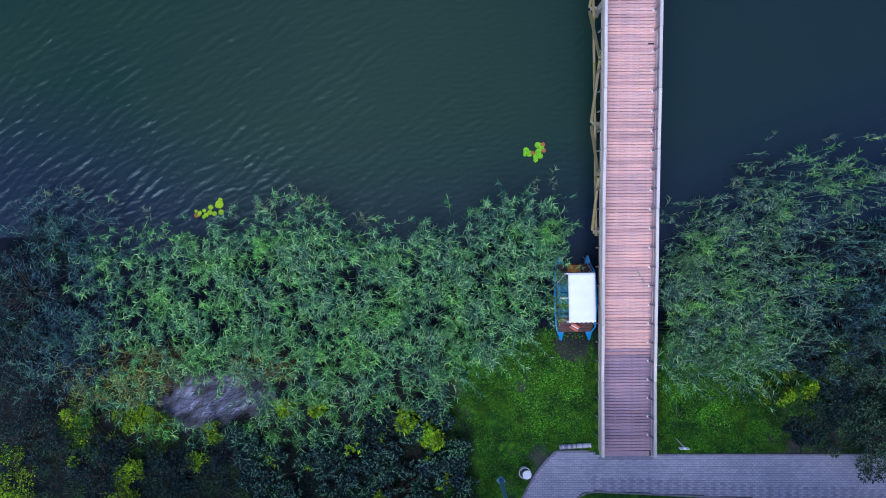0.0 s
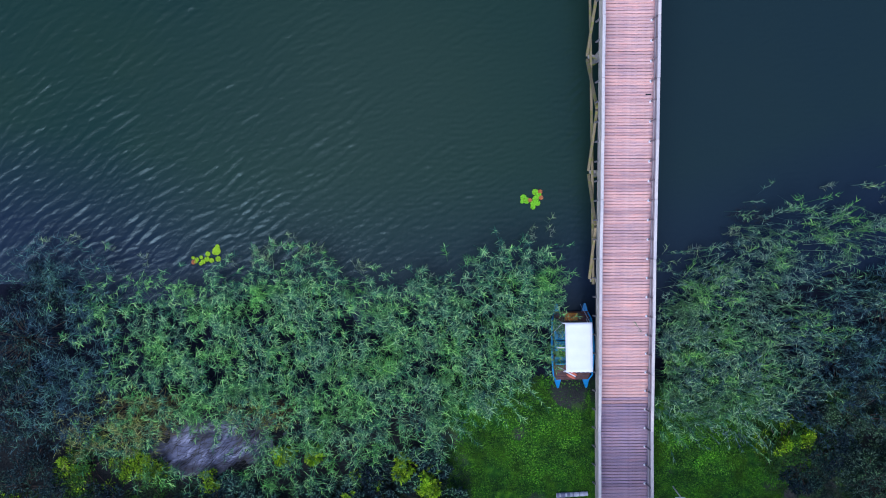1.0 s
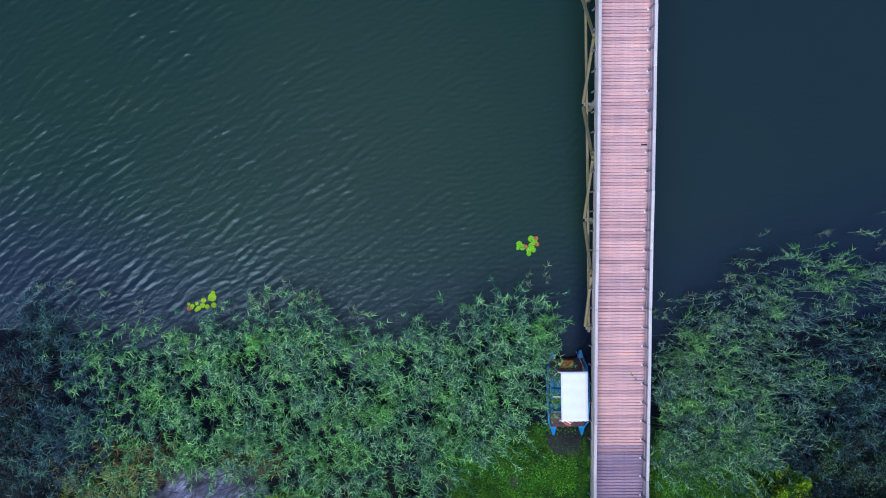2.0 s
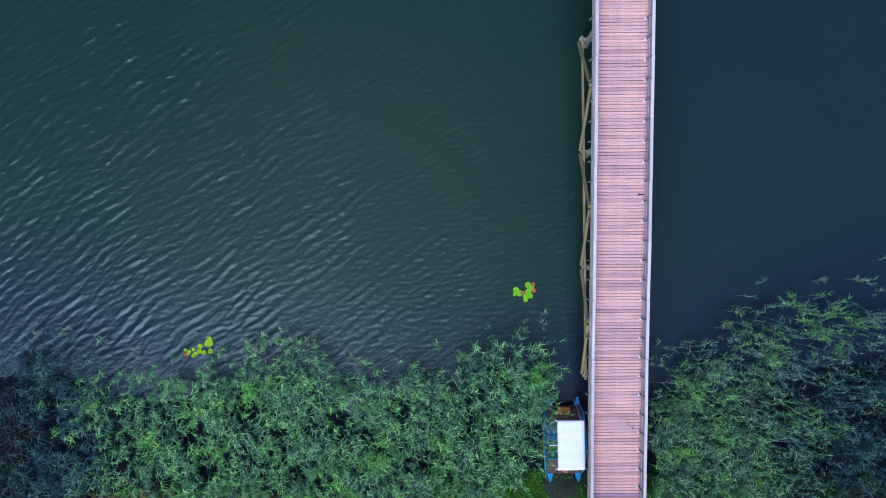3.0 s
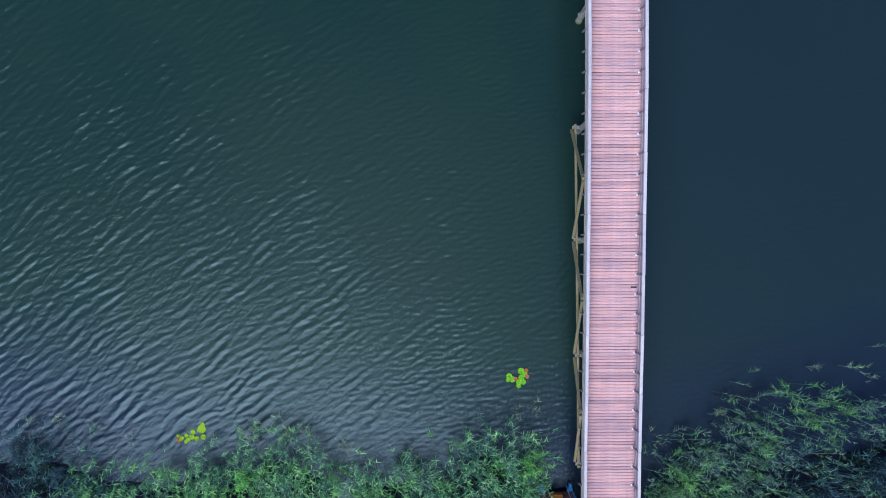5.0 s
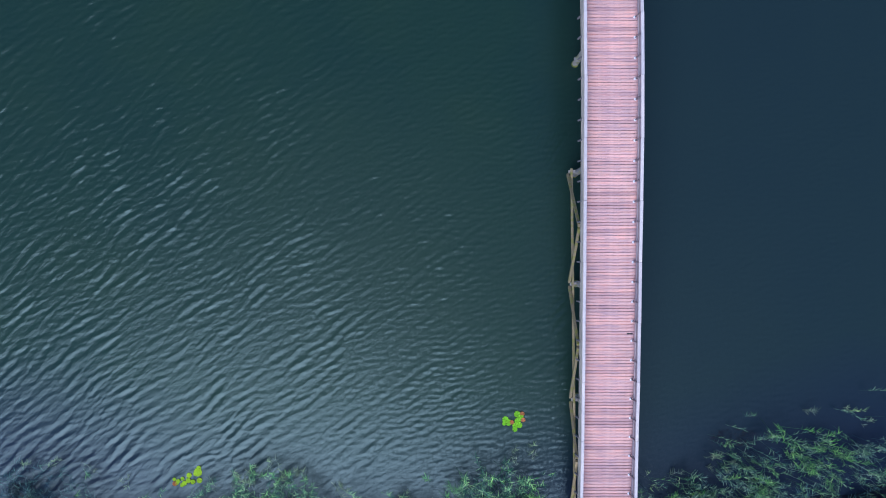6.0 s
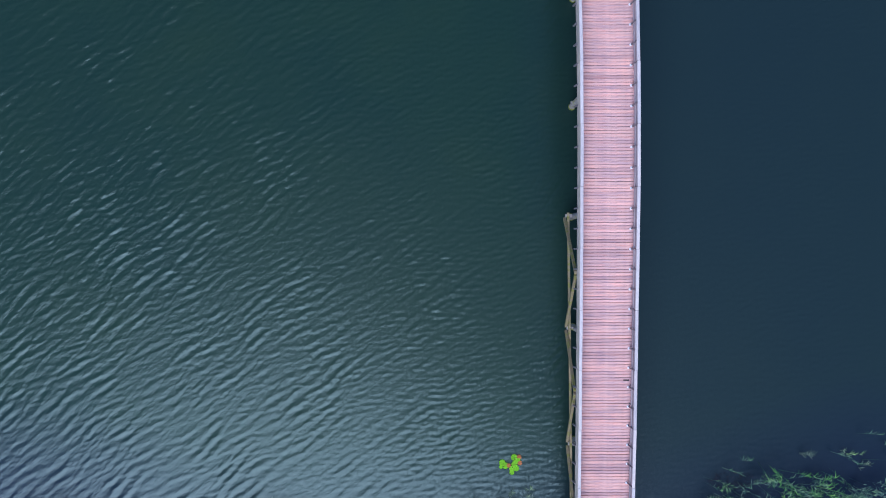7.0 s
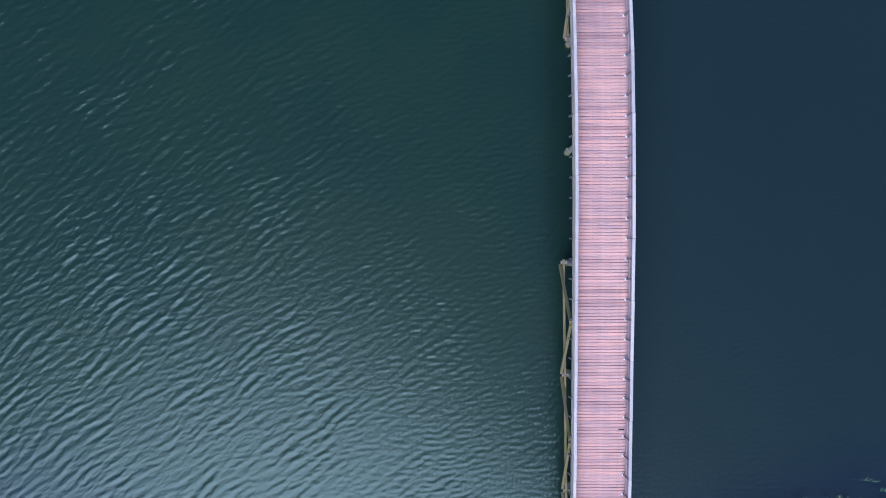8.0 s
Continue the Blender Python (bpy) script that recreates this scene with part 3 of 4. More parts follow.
for row in range(int(7.1 / 0.1)):
    y = -8.86 - row * 0.1
    for col in range(int(35 / 0.2)):
        x = -1.0 + col * 0.2 + (0.1 if row % 2 else 0)
        if not paved(x, y) or (6.7 < x < 9.05 and y > -9.08):
            continue
        dark = int(-10.5 < y + 0.045 * max(0, x - 6.6) < -9.85 and x > 6.2 and (col + row) % 2 == 0)
        z = 1.062 + brick_rng.uniform(-0.004, 0.004)
        turn = brick_rng.uniform(-0.02, 0.02)
        if singles < 300 and 4.0 < x < 11.5:
            singles += 1
            b = new("brick", brick_meshes[dark])
            b.parent, b.matrix_basis = pavement, Matrix.Translation((x, y, z)) @ Matrix.Rotation(turn, 4, "Z")
        else:
            vs, fs = far_bricks[dark]
            n = len(vs)
            vs.extend((x + cx * 0.096, y + cy * 0.046, z + cz * 0.03) for cx, cy, cz in CUBE)
            fs.extend(tuple(n + i for i in f) for f in CUBE_FACES)
for dark, (vs, fs) in far_bricks.items():
    tagged(mesh_ob("paving_bricks", vs, fs, PAVER_DARK if dark else PAVER, pavement), kind="stuff")

# grey mud flat among the reeds: a low uneven crust that runs out into the bank
fx, fy, ff = grid(np.arange(-13.6, -6.6, 0.07), np.arange(-8.4, -4.2, 0.07))
rim = 0.16 * soft_noise(fx, fy, 1.4, 90) + 0.08 * soft_noise(fx, fy, 0.5, 94) + np.sqrt(((fx + 10.0) / 2.45) ** 2 + ((fy + 6.6 - 0.14 * (fx + 10)) / 1.05) ** 2)
crust = 0.075 - 0.13 * np.clip(rim - 0.55, 0, 2) + 0.012 * soft_noise(fx, fy, 1.1, 91) + 0.006 * soft_noise(fx, fy, 0.45, 92) + 0.004 * soft_noise(fx, fy, 0.22, 93)
tagged(quads_ob("mud_flat", np.stack([fx, fy, land_z(fx, fy) + crust], 1), ff, MUD, smooth=True), "streaky grey mud flat among the reeds", "mud", kind="structure")


# ---------------------------------------------------------------- boat by the bridge
def boat():
    t = thing("pedal_boat", pose(5.76, -2.15, 0.0, 0, 0, 1.0), "blue catamaran boat with brown deck and white canopy", "boat")
    for x in (-0.62, 0.62):
        hull = bmesh.new()
        profile = [(-1.85, 0.03, 0.50), (-1.55, 0.13, 0.42), (-1.1, 0.19, 0.38), (1.1, 0.19, 0.38), (1.5, 0.13, 0.42), (1.85, 0.03, 0.50)]
        rings = []
        for y, w, top in profile:
            rings.append([hull.verts.new((x + dx * w, y, z)) for dx, z in ((-0.5, -0.16 + 0.35 * (abs(y) > 1.6)), (0.5, -0.16 + 0.35 * (abs(y) > 1.6)), (1, 0.12), (1, top), (-1, top), (-1, 0.12))])
        for a, b in zip(rings, rings[1:]):
            for k in range(6):
                hull.faces.new((a[k], a[(k + 1) % 6], b[(k + 1) % 6], b[k]))
        hull.faces.new(rings[0][::-1])
        hull.faces.new(rings[-1])
        bmesh.ops.recalc_face_normals(hull, faces=hull.faces)
        part("pontoon", hull, BLUE, t, "pointed bright blue pontoon")
    for k in range(20):
        y = -1.42 + k * 0.15
        part("deck_board", box(1.62, 0.142, 0.03, (0, y, 0.42), 0.004), BOAT_DECK, t)
    for x in (-0.50, 0.42):
        for y, deep in ((0.46, 0.40), (0.00, 0.46), (-0.60, 0.30)):
            seat = part("seat", box(0.52, deep, 0.10, (x, y, 0.60), 0.03), BLUE_SEAT, t, "moulded blue seat")
            part("seat_base", box(0.40, deep - 0.1, 0.12, (x, y, 0.49), 0.01), BOAT_DECK, seat)
        part("seat_back", box(0.52, 0.07, 0.40, (x, -0.74, 0.82), 0.025), BLUE_SEAT, seat)
    for x in (-0.84, 0.84):
        s = 1 if x > 0 else -1
        part("side_rail", tube([(x - s * 0.12, -1.5, 0.45), (x, -1.25, 0.85), (x + s * 0.06, -0.6, 0.92), (x + s * 0.08, 0, 0.94), (x + s * 0.06, 0.6, 0.92), (x, 1.2, 0.85), (x - s * 0.1, 1.45, 0.45)], 0.032), BLUE, t, "bent blue tube rail")
        for y in (-0.75, 0.0, 0.75):
            part("rail_post", rod((x, y, 0.42), (x + s * 0.06, y, 0.92), 0.02), BLUE, t)
        part("side_board", box(0.05, 2.4, 0.22, (x, 0, 0.55), 0.01), BLUE, t)
    # canopy on four thin poles, sagging a little between its bars
    for x in (-0.49, 0.54):
        for y in (-0.88, 1.10):
            part("canopy_pole", tube([(x * 1.25, y * 1.05, 0.42), (x * 1.08, y, 1.5), (x, y, 2.36)], 0.018, 6), WHITE, t)
    roof = bmesh.new()
    nx, ny = 8, 16
    rows = []
    for top in (0, 1):
        rows.append([[roof.verts.new((-0.475 + 1.13 * i / nx, -0.93 + 2.07 * j / ny + 0.004 * math.sin(j * 2.1),
                                      2.38 + 0.035 * top + 0.05 * math.sin(math.pi * i / nx) - 0.02 * math.sin(math.pi * 4 * j / ny) ** 2)) for j in range(ny + 1)] for i in range(nx + 1)])
    lo, hi = rows
    for i in range(nx):
        for j in range(ny):
            roof.faces.new((hi[i][j], hi[i + 1][j], hi[i + 1][j + 1], hi[i][j + 1]))
            roof.faces.new((lo[i][j], lo[i][j + 1], lo[i + 1][j + 1], lo[i + 1][j]))
    rim = [(i, 0) for i in range(nx)] + [(nx, j) for j in range(ny)] + [(i, ny) for i in range(nx, 0, -1)] + [(0, j) for j in range(ny, 0, -1)]
    for (a, b), (c, d) in zip(rim, rim[1:] + rim[:1]):
        roof.faces.new((lo[a][b], lo[c][d], hi[c][d], hi[a][b]))
    canopy = part("canopy", roof, CANVAS, t, "taut white canvas canopy", smooth=True)
    for y in (-0.91, 0.10, 1.13):
        part("canopy_bar", rod((-0.82 if abs(y) < 0.5 else -0.58, y, 2.365), (0.64, y, 2.365), 0.018), WHITE, canopy)
    for k in range(6):
        part("scallop", box(0.08, 0.022, 0.05, (-0.42 + k * 0.19, -0.938, 2.385), 0.006), CANVAS, canopy)
    for x0, y0, x1, y1 in ((-0.6, 1.12, -0.95, 0.5), (0.58, 1.12, 0.42, 1.8)):
        part("stay_rope", rod((x0, y0, 2.36), (x1, y1, 0.5 if y1 > 1 else 0.9), 0.008, sides=6), WHITE, t)
    return t


boat()
chest = thing("storage_chest", (5.72, -0.86, 0.437), "small orange-brown wooden chest on the boat deck", "chest")
part("chest_body", box(0.52, 0.30, 0.30, (0, 0, 0.15), 0.01), ORANGE, chest)
part("chest_lid", box(0.55, 0.33, 0.035, (0, 0, 0.3175), 0.008), ORANGE, chest)
vest = thing("life_vest", pose(5.78, -3.42, 0.437, 0, 0, -28), "coral orange life vest with white stripe on the deck", "life vest")
for side in (-1, 1):
    v = bmesh.new()
    bmesh.ops.create_uvsphere(v, u_segments=14, v_segments=8, radius=1, matrix=Matrix.Translation((0.0, side * 0.085, 0.06)) @ Matrix.Diagonal((0.23, 0.065, 0.06, 1)))
    part("foam_panel", v, CORAL, vest, smooth=True)
part("white_stripe", box(0.36, 0.05, 0.02, (0, 0, 0.085), 0.006), WHITE, vest, "white reflective stripe")


# ---------------------------------------------------------------- things on the shore
def fallen_post():
    t = thing("concrete_post", pose(5.72, -8.53, float(land_z(5.72, -8.53)) + 0.09, 0, 0, 3.5), "whitish mottled concrete post lying in the grass", "post")
    p = bmesh.new()
    rings = []
    for k in range(15):
        x, r = -0.68 + k * 0.097, 0.098 + 0.008 * math.sin(k * 2.3)
        rings.append([p.verts.new((x, r * math.cos(a), r * math.sin(a))) for a in [j * math.tau / 14 for j in range(14)]])
    for a, b in zip(rings, rings[1:]):
        for j in range(14):
            p.faces.new((a[j], b[j], b[(j + 1) % 14], a[(j + 1) % 14]))
    p.faces.new(rings[0])
    p.faces.new(rings[-1][::-1])
    part("shaft", p, LOG, t)
    for x, w in ((-0.66, 0.10), (-0.50, 0.20), (-0.22, 0.13), (0.02, 0.05), (0.30, 0.03)):
        part("dark_patch", rod((x, 0, 0.0), (x + w, 0, 0.0), 0.1085, sides=14), BED, t, "dark stained band")


fallen_post()


def litter_bin():
    x, y = 3.50, -9.58
    t = thing("litter_bin", (x, y, float(land_z(x, y))), "grey open litter bin with a tilted white round lid", "bin")
    body = bmesh.new()
    ring = []
    for rad, z in ((0.19, 0.0), (0.235, 0.60), (0.25, 0.62), (0.25, 0.66), (0.215, 0.66), (0.205, 0.40), (0.0, 0.38)):
        ring.append([body.verts.new((rad * math.cos(math.tau * k / 20) * 1.05, rad * math.sin(math.tau * k / 20), z)) for k in range(20)] if rad else [body.verts.new((0, 0, z))])
    for low, high in zip(ring[:-2], ring[1:-1]):
        for k in range(20):
            body.faces.new((low[k], low[(k + 1) % 20], high[(k + 1) % 20], high[k]))
    part("body", body, LOG, t, "grey weathered bin drum")
    part("liner", rod((0, 0, 0.40), (0, 0, 0.56), 0.200, 0.208, 20), BLACK, t, "black bin liner")
    lid = box(0.36, 0.34, 0.03, (0, 0, 0), 0.01)
    lid.clear()
    bmesh.ops.create_cone(lid, cap_ends=True, segments=24, radius1=0.195, radius2=0.18, depth=0.035, matrix=Matrix.Translation((0.09, -0.06, 0.70)) @ Matrix.Rotation(radians(5), 4, "Y"))
    part("lid", lid, WHITE, t, "white round lid")
    part("hinge", rod((0.20, -0.16, 0.62), (0.23, -0.18, 0.69), 0.03, 0.025, 8), WHITE, t)


litter_bin()


def lamp_post():
    x, y = 2.52, -10.03
    t = thing("lamp_post", (x, y, float(land_z(x, y))), "teal-grey metal lamp post on a square base plate", "lamp post")
    part("base_plate", box(0.32, 0.32, 0.05, (0, 0, 0.03), 0.012, Matrix.Rotation(radians(40), 4, "Z")), TEAL, t)
    part("collar", rod((0, 0, 0.05), (0, 0, 0.35), 0.125, 0.11, 16), TEAL, t)
    part("pole", rod((0, 0, 0.3), (0, 0, 4.6), 0.095, 0.07, 16), TEAL, t)
    for k in range(4):
        a = radians(40 + 45 + 90 * k)
        part("bolt", rod((0.185 * math.cos(a), 0.185 * math.sin(a), 0.05), (0.185 * math.cos(a), 0.185 * math.sin(a), 0.085), 0.015, sides=6), STEEL, t)


lamp_post()


def sign_post():
    x, y = 10.10, -8.20
    t = thing("sign_post", pose(x, y, float(land_z(x, y)), 4, 0, 0), "thin grey post with a small white sign board", "sign")
    part("pole", rod((0, 0, 0), (0, 0, 1.72), 0.03, sides=10), RAIL, t)
    part("board", box(0.42, 0.03, 0.30, (0, -0.045, 1.55), 0.008), WHITE, t, "white board seen from its edge")
    part("clamp", box(0.12, 0.10, 0.06, (0, -0.01, 1.70), 0.01), WHITE, t)


sign_post()


# ---------------------------------------------------------------- water lilies
def lily_clump(at, pads, label, fresh):
    t = thing("water_lily", at, label, "water lily", "water lilies")
    for k, (x, y, r, old) in enumerate(pads):
        b = bmesh.new()
        r *= 0.84
        a0 = rng.uniform(0, math.tau)
        n = 18
        mid = b.verts.new((0, 0, 0.0))
        rim = [b.verts.new((r * (1 + 0.06 * math.sin(3 * j + k)) * math.cos(a0 + 0.1 + j * (math.tau - 0.2) / n), r * (1 + 0.06 * math.sin(3 * j + k)) * math.sin(a0 + 0.1 + j * (math.tau - 0.2) / n), 0.012 + 0.012 * math.sin(2 * j + k))) for j in range(n + 1)]
        for u, v in zip(rim, rim[1:]):
            b.faces.new((mid, u, v))
        bmesh.ops.solidify(b, geom=b.faces[:], thickness=0.006)
        p = part("pad", b, LILY_OLD if old else fresh, t, "reddish old pad" if old else "")
        p.location = (x, y, 0.035 + 0.004 * k)


lily_clump((-10.3, 1.85, 0), [(0.40, 0.13, 0.22, 0), (0.44, 0.32, 0.12, 0), (0.30, 0.07, 0.12, 0), (0.02, 0.0, 0.135, 0), (-0.02, -0.23, 0.135, 0), (0.19, -0.29, 0.13, 0), (0.48, -0.22, 0.145, 0), (-0.27, -0.15, 0.10, 0), (-0.19, -0.35, 0.13, 0), (-0.29, -0.43, 0.10, 0), (-0.46, -0.25, 0.11, 0), (-0.63, -0.17, 0.09, 0), (-0.60, -0.36, 0.13, 1), (-0.50, -0.33, 0.10, 0)],
           "clump of yellow-green lily pads floating by the reeds", LILY)
lily_clump((4.1, 4.28, 0), [(-0.42, 0.08, 0.17, 0), (-0.28, -0.05, 0.17, 0), (-0.48, -0.10, 0.1, 0), (0.10, 0.32, 0.17, 0), (0.22, 0.18, 0.12, 0), (0.12, 0.02, 0.17, 0), (0.02, -0.18, 0.16, 0), (0.20, -0.16, 0.15, 0), (0.00, -0.34, 0.13, 0), (0.32, 0.34, 0.12, 1), (0.36, 0.08, 0.12, 1), (-0.14, -0.03, 0.11, 1), (0.30, 0.22, 0.09, 0)],
           "clump of bright green lily pads with reddish edges", LILY_GREEN)


# ---------------------------------------------------------------- reeds
def ribbons(base, way, length, width, droop, segs=3):
    """Tapered arching blades: verts and quads. base, way (n, 3), the rest (n,)."""
    n = len(base)
    flat = np.stack([way[:, 1], -way[:, 0], np.zeros(n)], 1)
    flat /= np.linalg.norm(flat, axis=1, keepdims=True) + 1e-9
    rows = []
    for s in range(segs + 1):
        f = s / segs
        p = base + way * (length * f)[:, None]
        p[:, 2] -= droop * length * f * f
        w = width * (0.55 + 0.9 * f) * (1 - f) ** 0.7 * 1.1 if s < segs else width * 0.06
        if s == 0:
            w = width * 0.5
        rows.append(np.stack([p - flat * (w / 2)[:, None], p + flat * (w / 2)[:, None]], 1))
    verts = np.stack(rows, 1).reshape(-1, 3)
    per = 2 * (segs + 1)
    quad = np.array([[2 * s, 2 * s + 1, 2 * s + 3, 2 * s + 2] for s in range(segs)])
    faces = (np.arange(n)[:, None, None] * per + quad[None]).reshape(-1, 4)
    return verts, faces


def reeds(x, y, r, wind, tall, leaves, seed, long=(0.18, 0.42), sweep=1.9):
    """Reed plants at the places given: leaning stems with blades round their upper part."""
    n = len(x)
    tops = r.uniform(*tall, n) + tall[1] * (0.14 * soft_noise(x, y, 1.1, seed + 5) + 0.30 * soft_noise(x, y, 0.8, seed + 2))
    tops = np.maximum(tops, 0.4 * tall[0])
    foot = np.stack([x, y, np.maximum(land_z(x, y), -0.7)], 1)
    swing = math.atan2(wind[1], wind[0]) + 0.55 * soft_noise(x, y, 2.6, seed + 6) + r.normal(0, 0.35, n)
    bend = math.hypot(*wind) * r.uniform(0.5, 1.5, n)
    lean = np.stack([np.cos(swing) * bend, np.sin(swing) * bend], 1) + r.normal(0, 0.16, (n, 2))
    head = foot.copy()
    head[:, :2] += lean * tops[:, None]
    head[:, 2] = np.maximum(foot[:, 2], 0) + tops * (1 - 0.28 * np.minimum(np.hypot(*lean.T), 1.2))
    stem = head - foot
    length = np.linalg.norm(stem, axis=1)
    sv, sf = ribbons(foot, stem / length[:, None], length, np.full(n, 0.014), np.zeros(n), 2)
    k = leaves
    at = 1.0 - r.uniform(0, 0.55, (n, k)) ** 1.3
    at[:, 0] = 1.0
    base = foot[:, None] + stem[:, None] * at[..., None]
    turn = r.uniform(0, math.tau, (n, 1)) + np.arange(k)[None] * 2.4 + r.normal(0, 0.4, (n, k))
    way = np.stack([np.cos(turn) + sweep * lean[:, :1], np.sin(turn) + sweep * lean[:, 1:], r.uniform(0.15, 1.05, (n, k))], 2)
    way /= np.linalg.norm(way, axis=2, keepdims=True)
    reach = r.uniform(*long, (n, k)) * (1.15 - 0.3 * at)
    lv, lf = ribbons(base.reshape(-1, 3), way.reshape(-1, 3), reach.ravel(), r.uniform(0.013, 0.027, n * k), r.uniform(0.1, 0.9, n * k), 3)
    return np.concatenate([sv, lv]), np.concatenate([sf, lf + len(sv)])


def reed_bed(name, poly, density, label, wind, seed, leaves=14, tall=(1.3, 2.1), mat=None, edge_fade=None, long=(0.19, 0.46), sweep=1.9):
    r = np.random.default_rng(seed)
    xs, ys = [p[0] for p in poly], [p[1] for p in poly]
    n = int((max(xs) - min(xs)) * (max(ys) - min(ys)) * density)
    x, y = r.uniform(min(xs), max(xs), n), r.uniform(min(ys), max(ys), n)
    clump = soft_noise(x, y, 2.4, seed + 1) * 0.35 + soft_noise(x, y, 0.8, seed + 2) * 1.0
    keep = inside(poly, x + 0.35 * soft_noise(x, y, 1.0, seed + 3), y + 0.35 * soft_noise(x, y, 0.9, seed + 4))
    keep &= (x < 6.3) | (x > 9.2)  # clear of the footbridge
    chance = np.clip(0.33 + 1.15 * clump, 0.008, 1.0)
    if edge_fade is not None:
        chance *= edge_fade(x, y)
    keep &= r.uniform(0, 1, n) < chance
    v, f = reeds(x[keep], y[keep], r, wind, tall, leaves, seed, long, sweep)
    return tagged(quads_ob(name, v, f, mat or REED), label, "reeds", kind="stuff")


def reed_tuft(x, y, stems, wind, seed, tall=(0.5, 1.1)):
    """A few reeds that stand alone in the open water."""
    r = np.random.default_rng(seed)
    px, py = x + r.normal(0, 0.14, stems), y + r.normal(0, 0.10, stems)
    v, f = reeds(px, py, r, wind, tall, 10, seed, (0.16, 0.34))
    ob = quads_ob("reed_tuft", v - np.array([x, y, 0]), f, REED_TIP)
    ob.location = (x, y, 0)
    return tagged(ob, "sparse yellow-green reeds standing in open water", "reeds", "lone reeds in the water")


def up_fade(line_x, line_y, depth):
    """Thins the stand towards its open-water side."""
    def fade(x, y):
        return np.clip((np.interp(x, line_x, line_y) + 0.2 - y) / depth, 0.05, 1.0)
    return fade


left_poly = list(zip(LEFT_X, [v + 0.6 for v in LEFT_Y])) + [(5.0, -0.6), (4.7, -1.8), (4.4, -2.9), (3.0, -3.7), (1.0, -4.8), (0.2, -5.9), (-2.0, -6.5), (-7.0, -6.2), (-8.6, -5.9), (-11.0, -5.7), (-12.6, -5.5), (-16.3, -6.2), (-16.5, -4.5), (-16.6, 0.0), (-19.5, 0.6)]
left_fade = up_fade(LEFT_X, LEFT_Y, 1.2)
reed_bed("reed_bed", left_poly, 60, "dense green reed bed along the shore", (0.20, -0.13), 31, leaves=20, long=(0.15, 0.38), edge_fade=lambda x, y: left_fade(x, y) * np.clip((x + 16.6) / 5.5, 0.0, 1.0))
blue_poly = [(-19.5, 2.4), (-16, 2.6), (-13.6, 1.5), (-13.2, -4.0), (-14.5, -6.2), (-19.5, -6.4)]
reed_bed("shaded_reed_bed", blue_poly, 46, "blue-green reeds with shade in their leaf colour, thinning among bushes", (0.05, 0.10), 35, mat=REED_SHADED, edge_fade=lambda x, y: left_fade(x, y) * np.clip((-13.0 - x) / 3.0, 0.0, 0.75) * np.clip((x + 19.2) / 2.4, 0.15, 1.0))
right_poly = list(zip(RIGHT_X, [v + 0.5 for v in RIGHT_Y])) + [(21.5, 0.8), (18.5, -1.2), (16.2, -3.6), (15.0, -5.0), (13.2, -5.2), (11.5, -5.4), (8.9, -5.3), (8.9, 1.2)]
right_fade = lambda x, y: np.clip((np.interp(x, RIGHT_X, RIGHT_Y) + 0.2 - y) / np.interp(x, [9, 12, 15], [1.6, 2.5, 2.8]), 0.05, 1.0)
reed_bed("reed_bed", right_poly, 60, "wind-swept reed bed beside the footbridge", (0.24, -0.05), 47, leaves=20, mat=REED_PALE, long=(0.13, 0.33), sweep=5.0, edge_fade=lambda x, y: right_fade(x, y) * np.maximum(np.clip((17.8 - x) / 4.5, 0.10, 1.0), np.clip((y - 1.5) / 1.0, 0, 0.42)))
shore_poly = [(8.9, -0.8), (12.0, -0.4), (14.6, -1.4), (14.4, -4.6), (13.2, -5.3), (11.5, -5.6), (8.9, -5.5)]
reed_bed("reed_bed", shore_poly, 44, "dense green reeds between the footbridge and the lawn", (0.24, -0.10), 49, leaves=19, mat=REED_SHORE, long=(0.17, 0.40), sweep=4.0)
for k, (x, y, rx, ry) in enumerate([(11.2, 0.2, 1.0, 0.7), (10.6, -2.5, 0.9, 0.8), (16.8, 3.0, 0.9, 0.35), (15.5, 3.9, 0.6, 0.3), (13.5, 1.7, 0.9, 0.4), (15.4, -1.3, 0.8, 0.6), (12.6, -3.4, 1.1, 0.6)]):
    ring = [(x + rx * math.cos(a), y + ry * math.sin(a)) for a in np.linspace(0, math.tau, 12, endpoint=False)]
    reed_bed("reed_clump", ring, 64, "fresh bright green clump in the reed bed", (0.24, -0.05), 520 + k, leaves=17, tall=(1.6, 2.3), mat=REED_FRESH, long=(0.17, 0.40), sweep=4.0)
blue_right = [(13.5, 0.3), (16.5, 0.8), (21.5, 1.8), (21.5, -3.5), (15.0, -5.0), (13.5, -3.5)]
reed_bed("shaded_reed_bed", blue_right, 46, "blue-green reeds with shade in their leaf colour, thinning among bushes", (0.45, -0.05), 36, leaves=16, mat=REED_SHADED, long=(0.18, 0.42), sweep=3.0, edge_fade=lambda x, y: np.clip((x - 13.5) / 3.5, 0.0, 0.7))
ring = [(4.75 + 0.4 * math.cos(a), -2.5 + 0.55 * math.sin(a)) for a in np.linspace(0, math.tau, 12, endpoint=False)]
reed_bed("reed_clump", ring, 60, "yellow-green reeds leaning over the boat's side", (0.26, 0.0), 531, leaves=14, tall=(1.2, 1.7), mat=REED_FRESH, long=(0.17, 0.36))
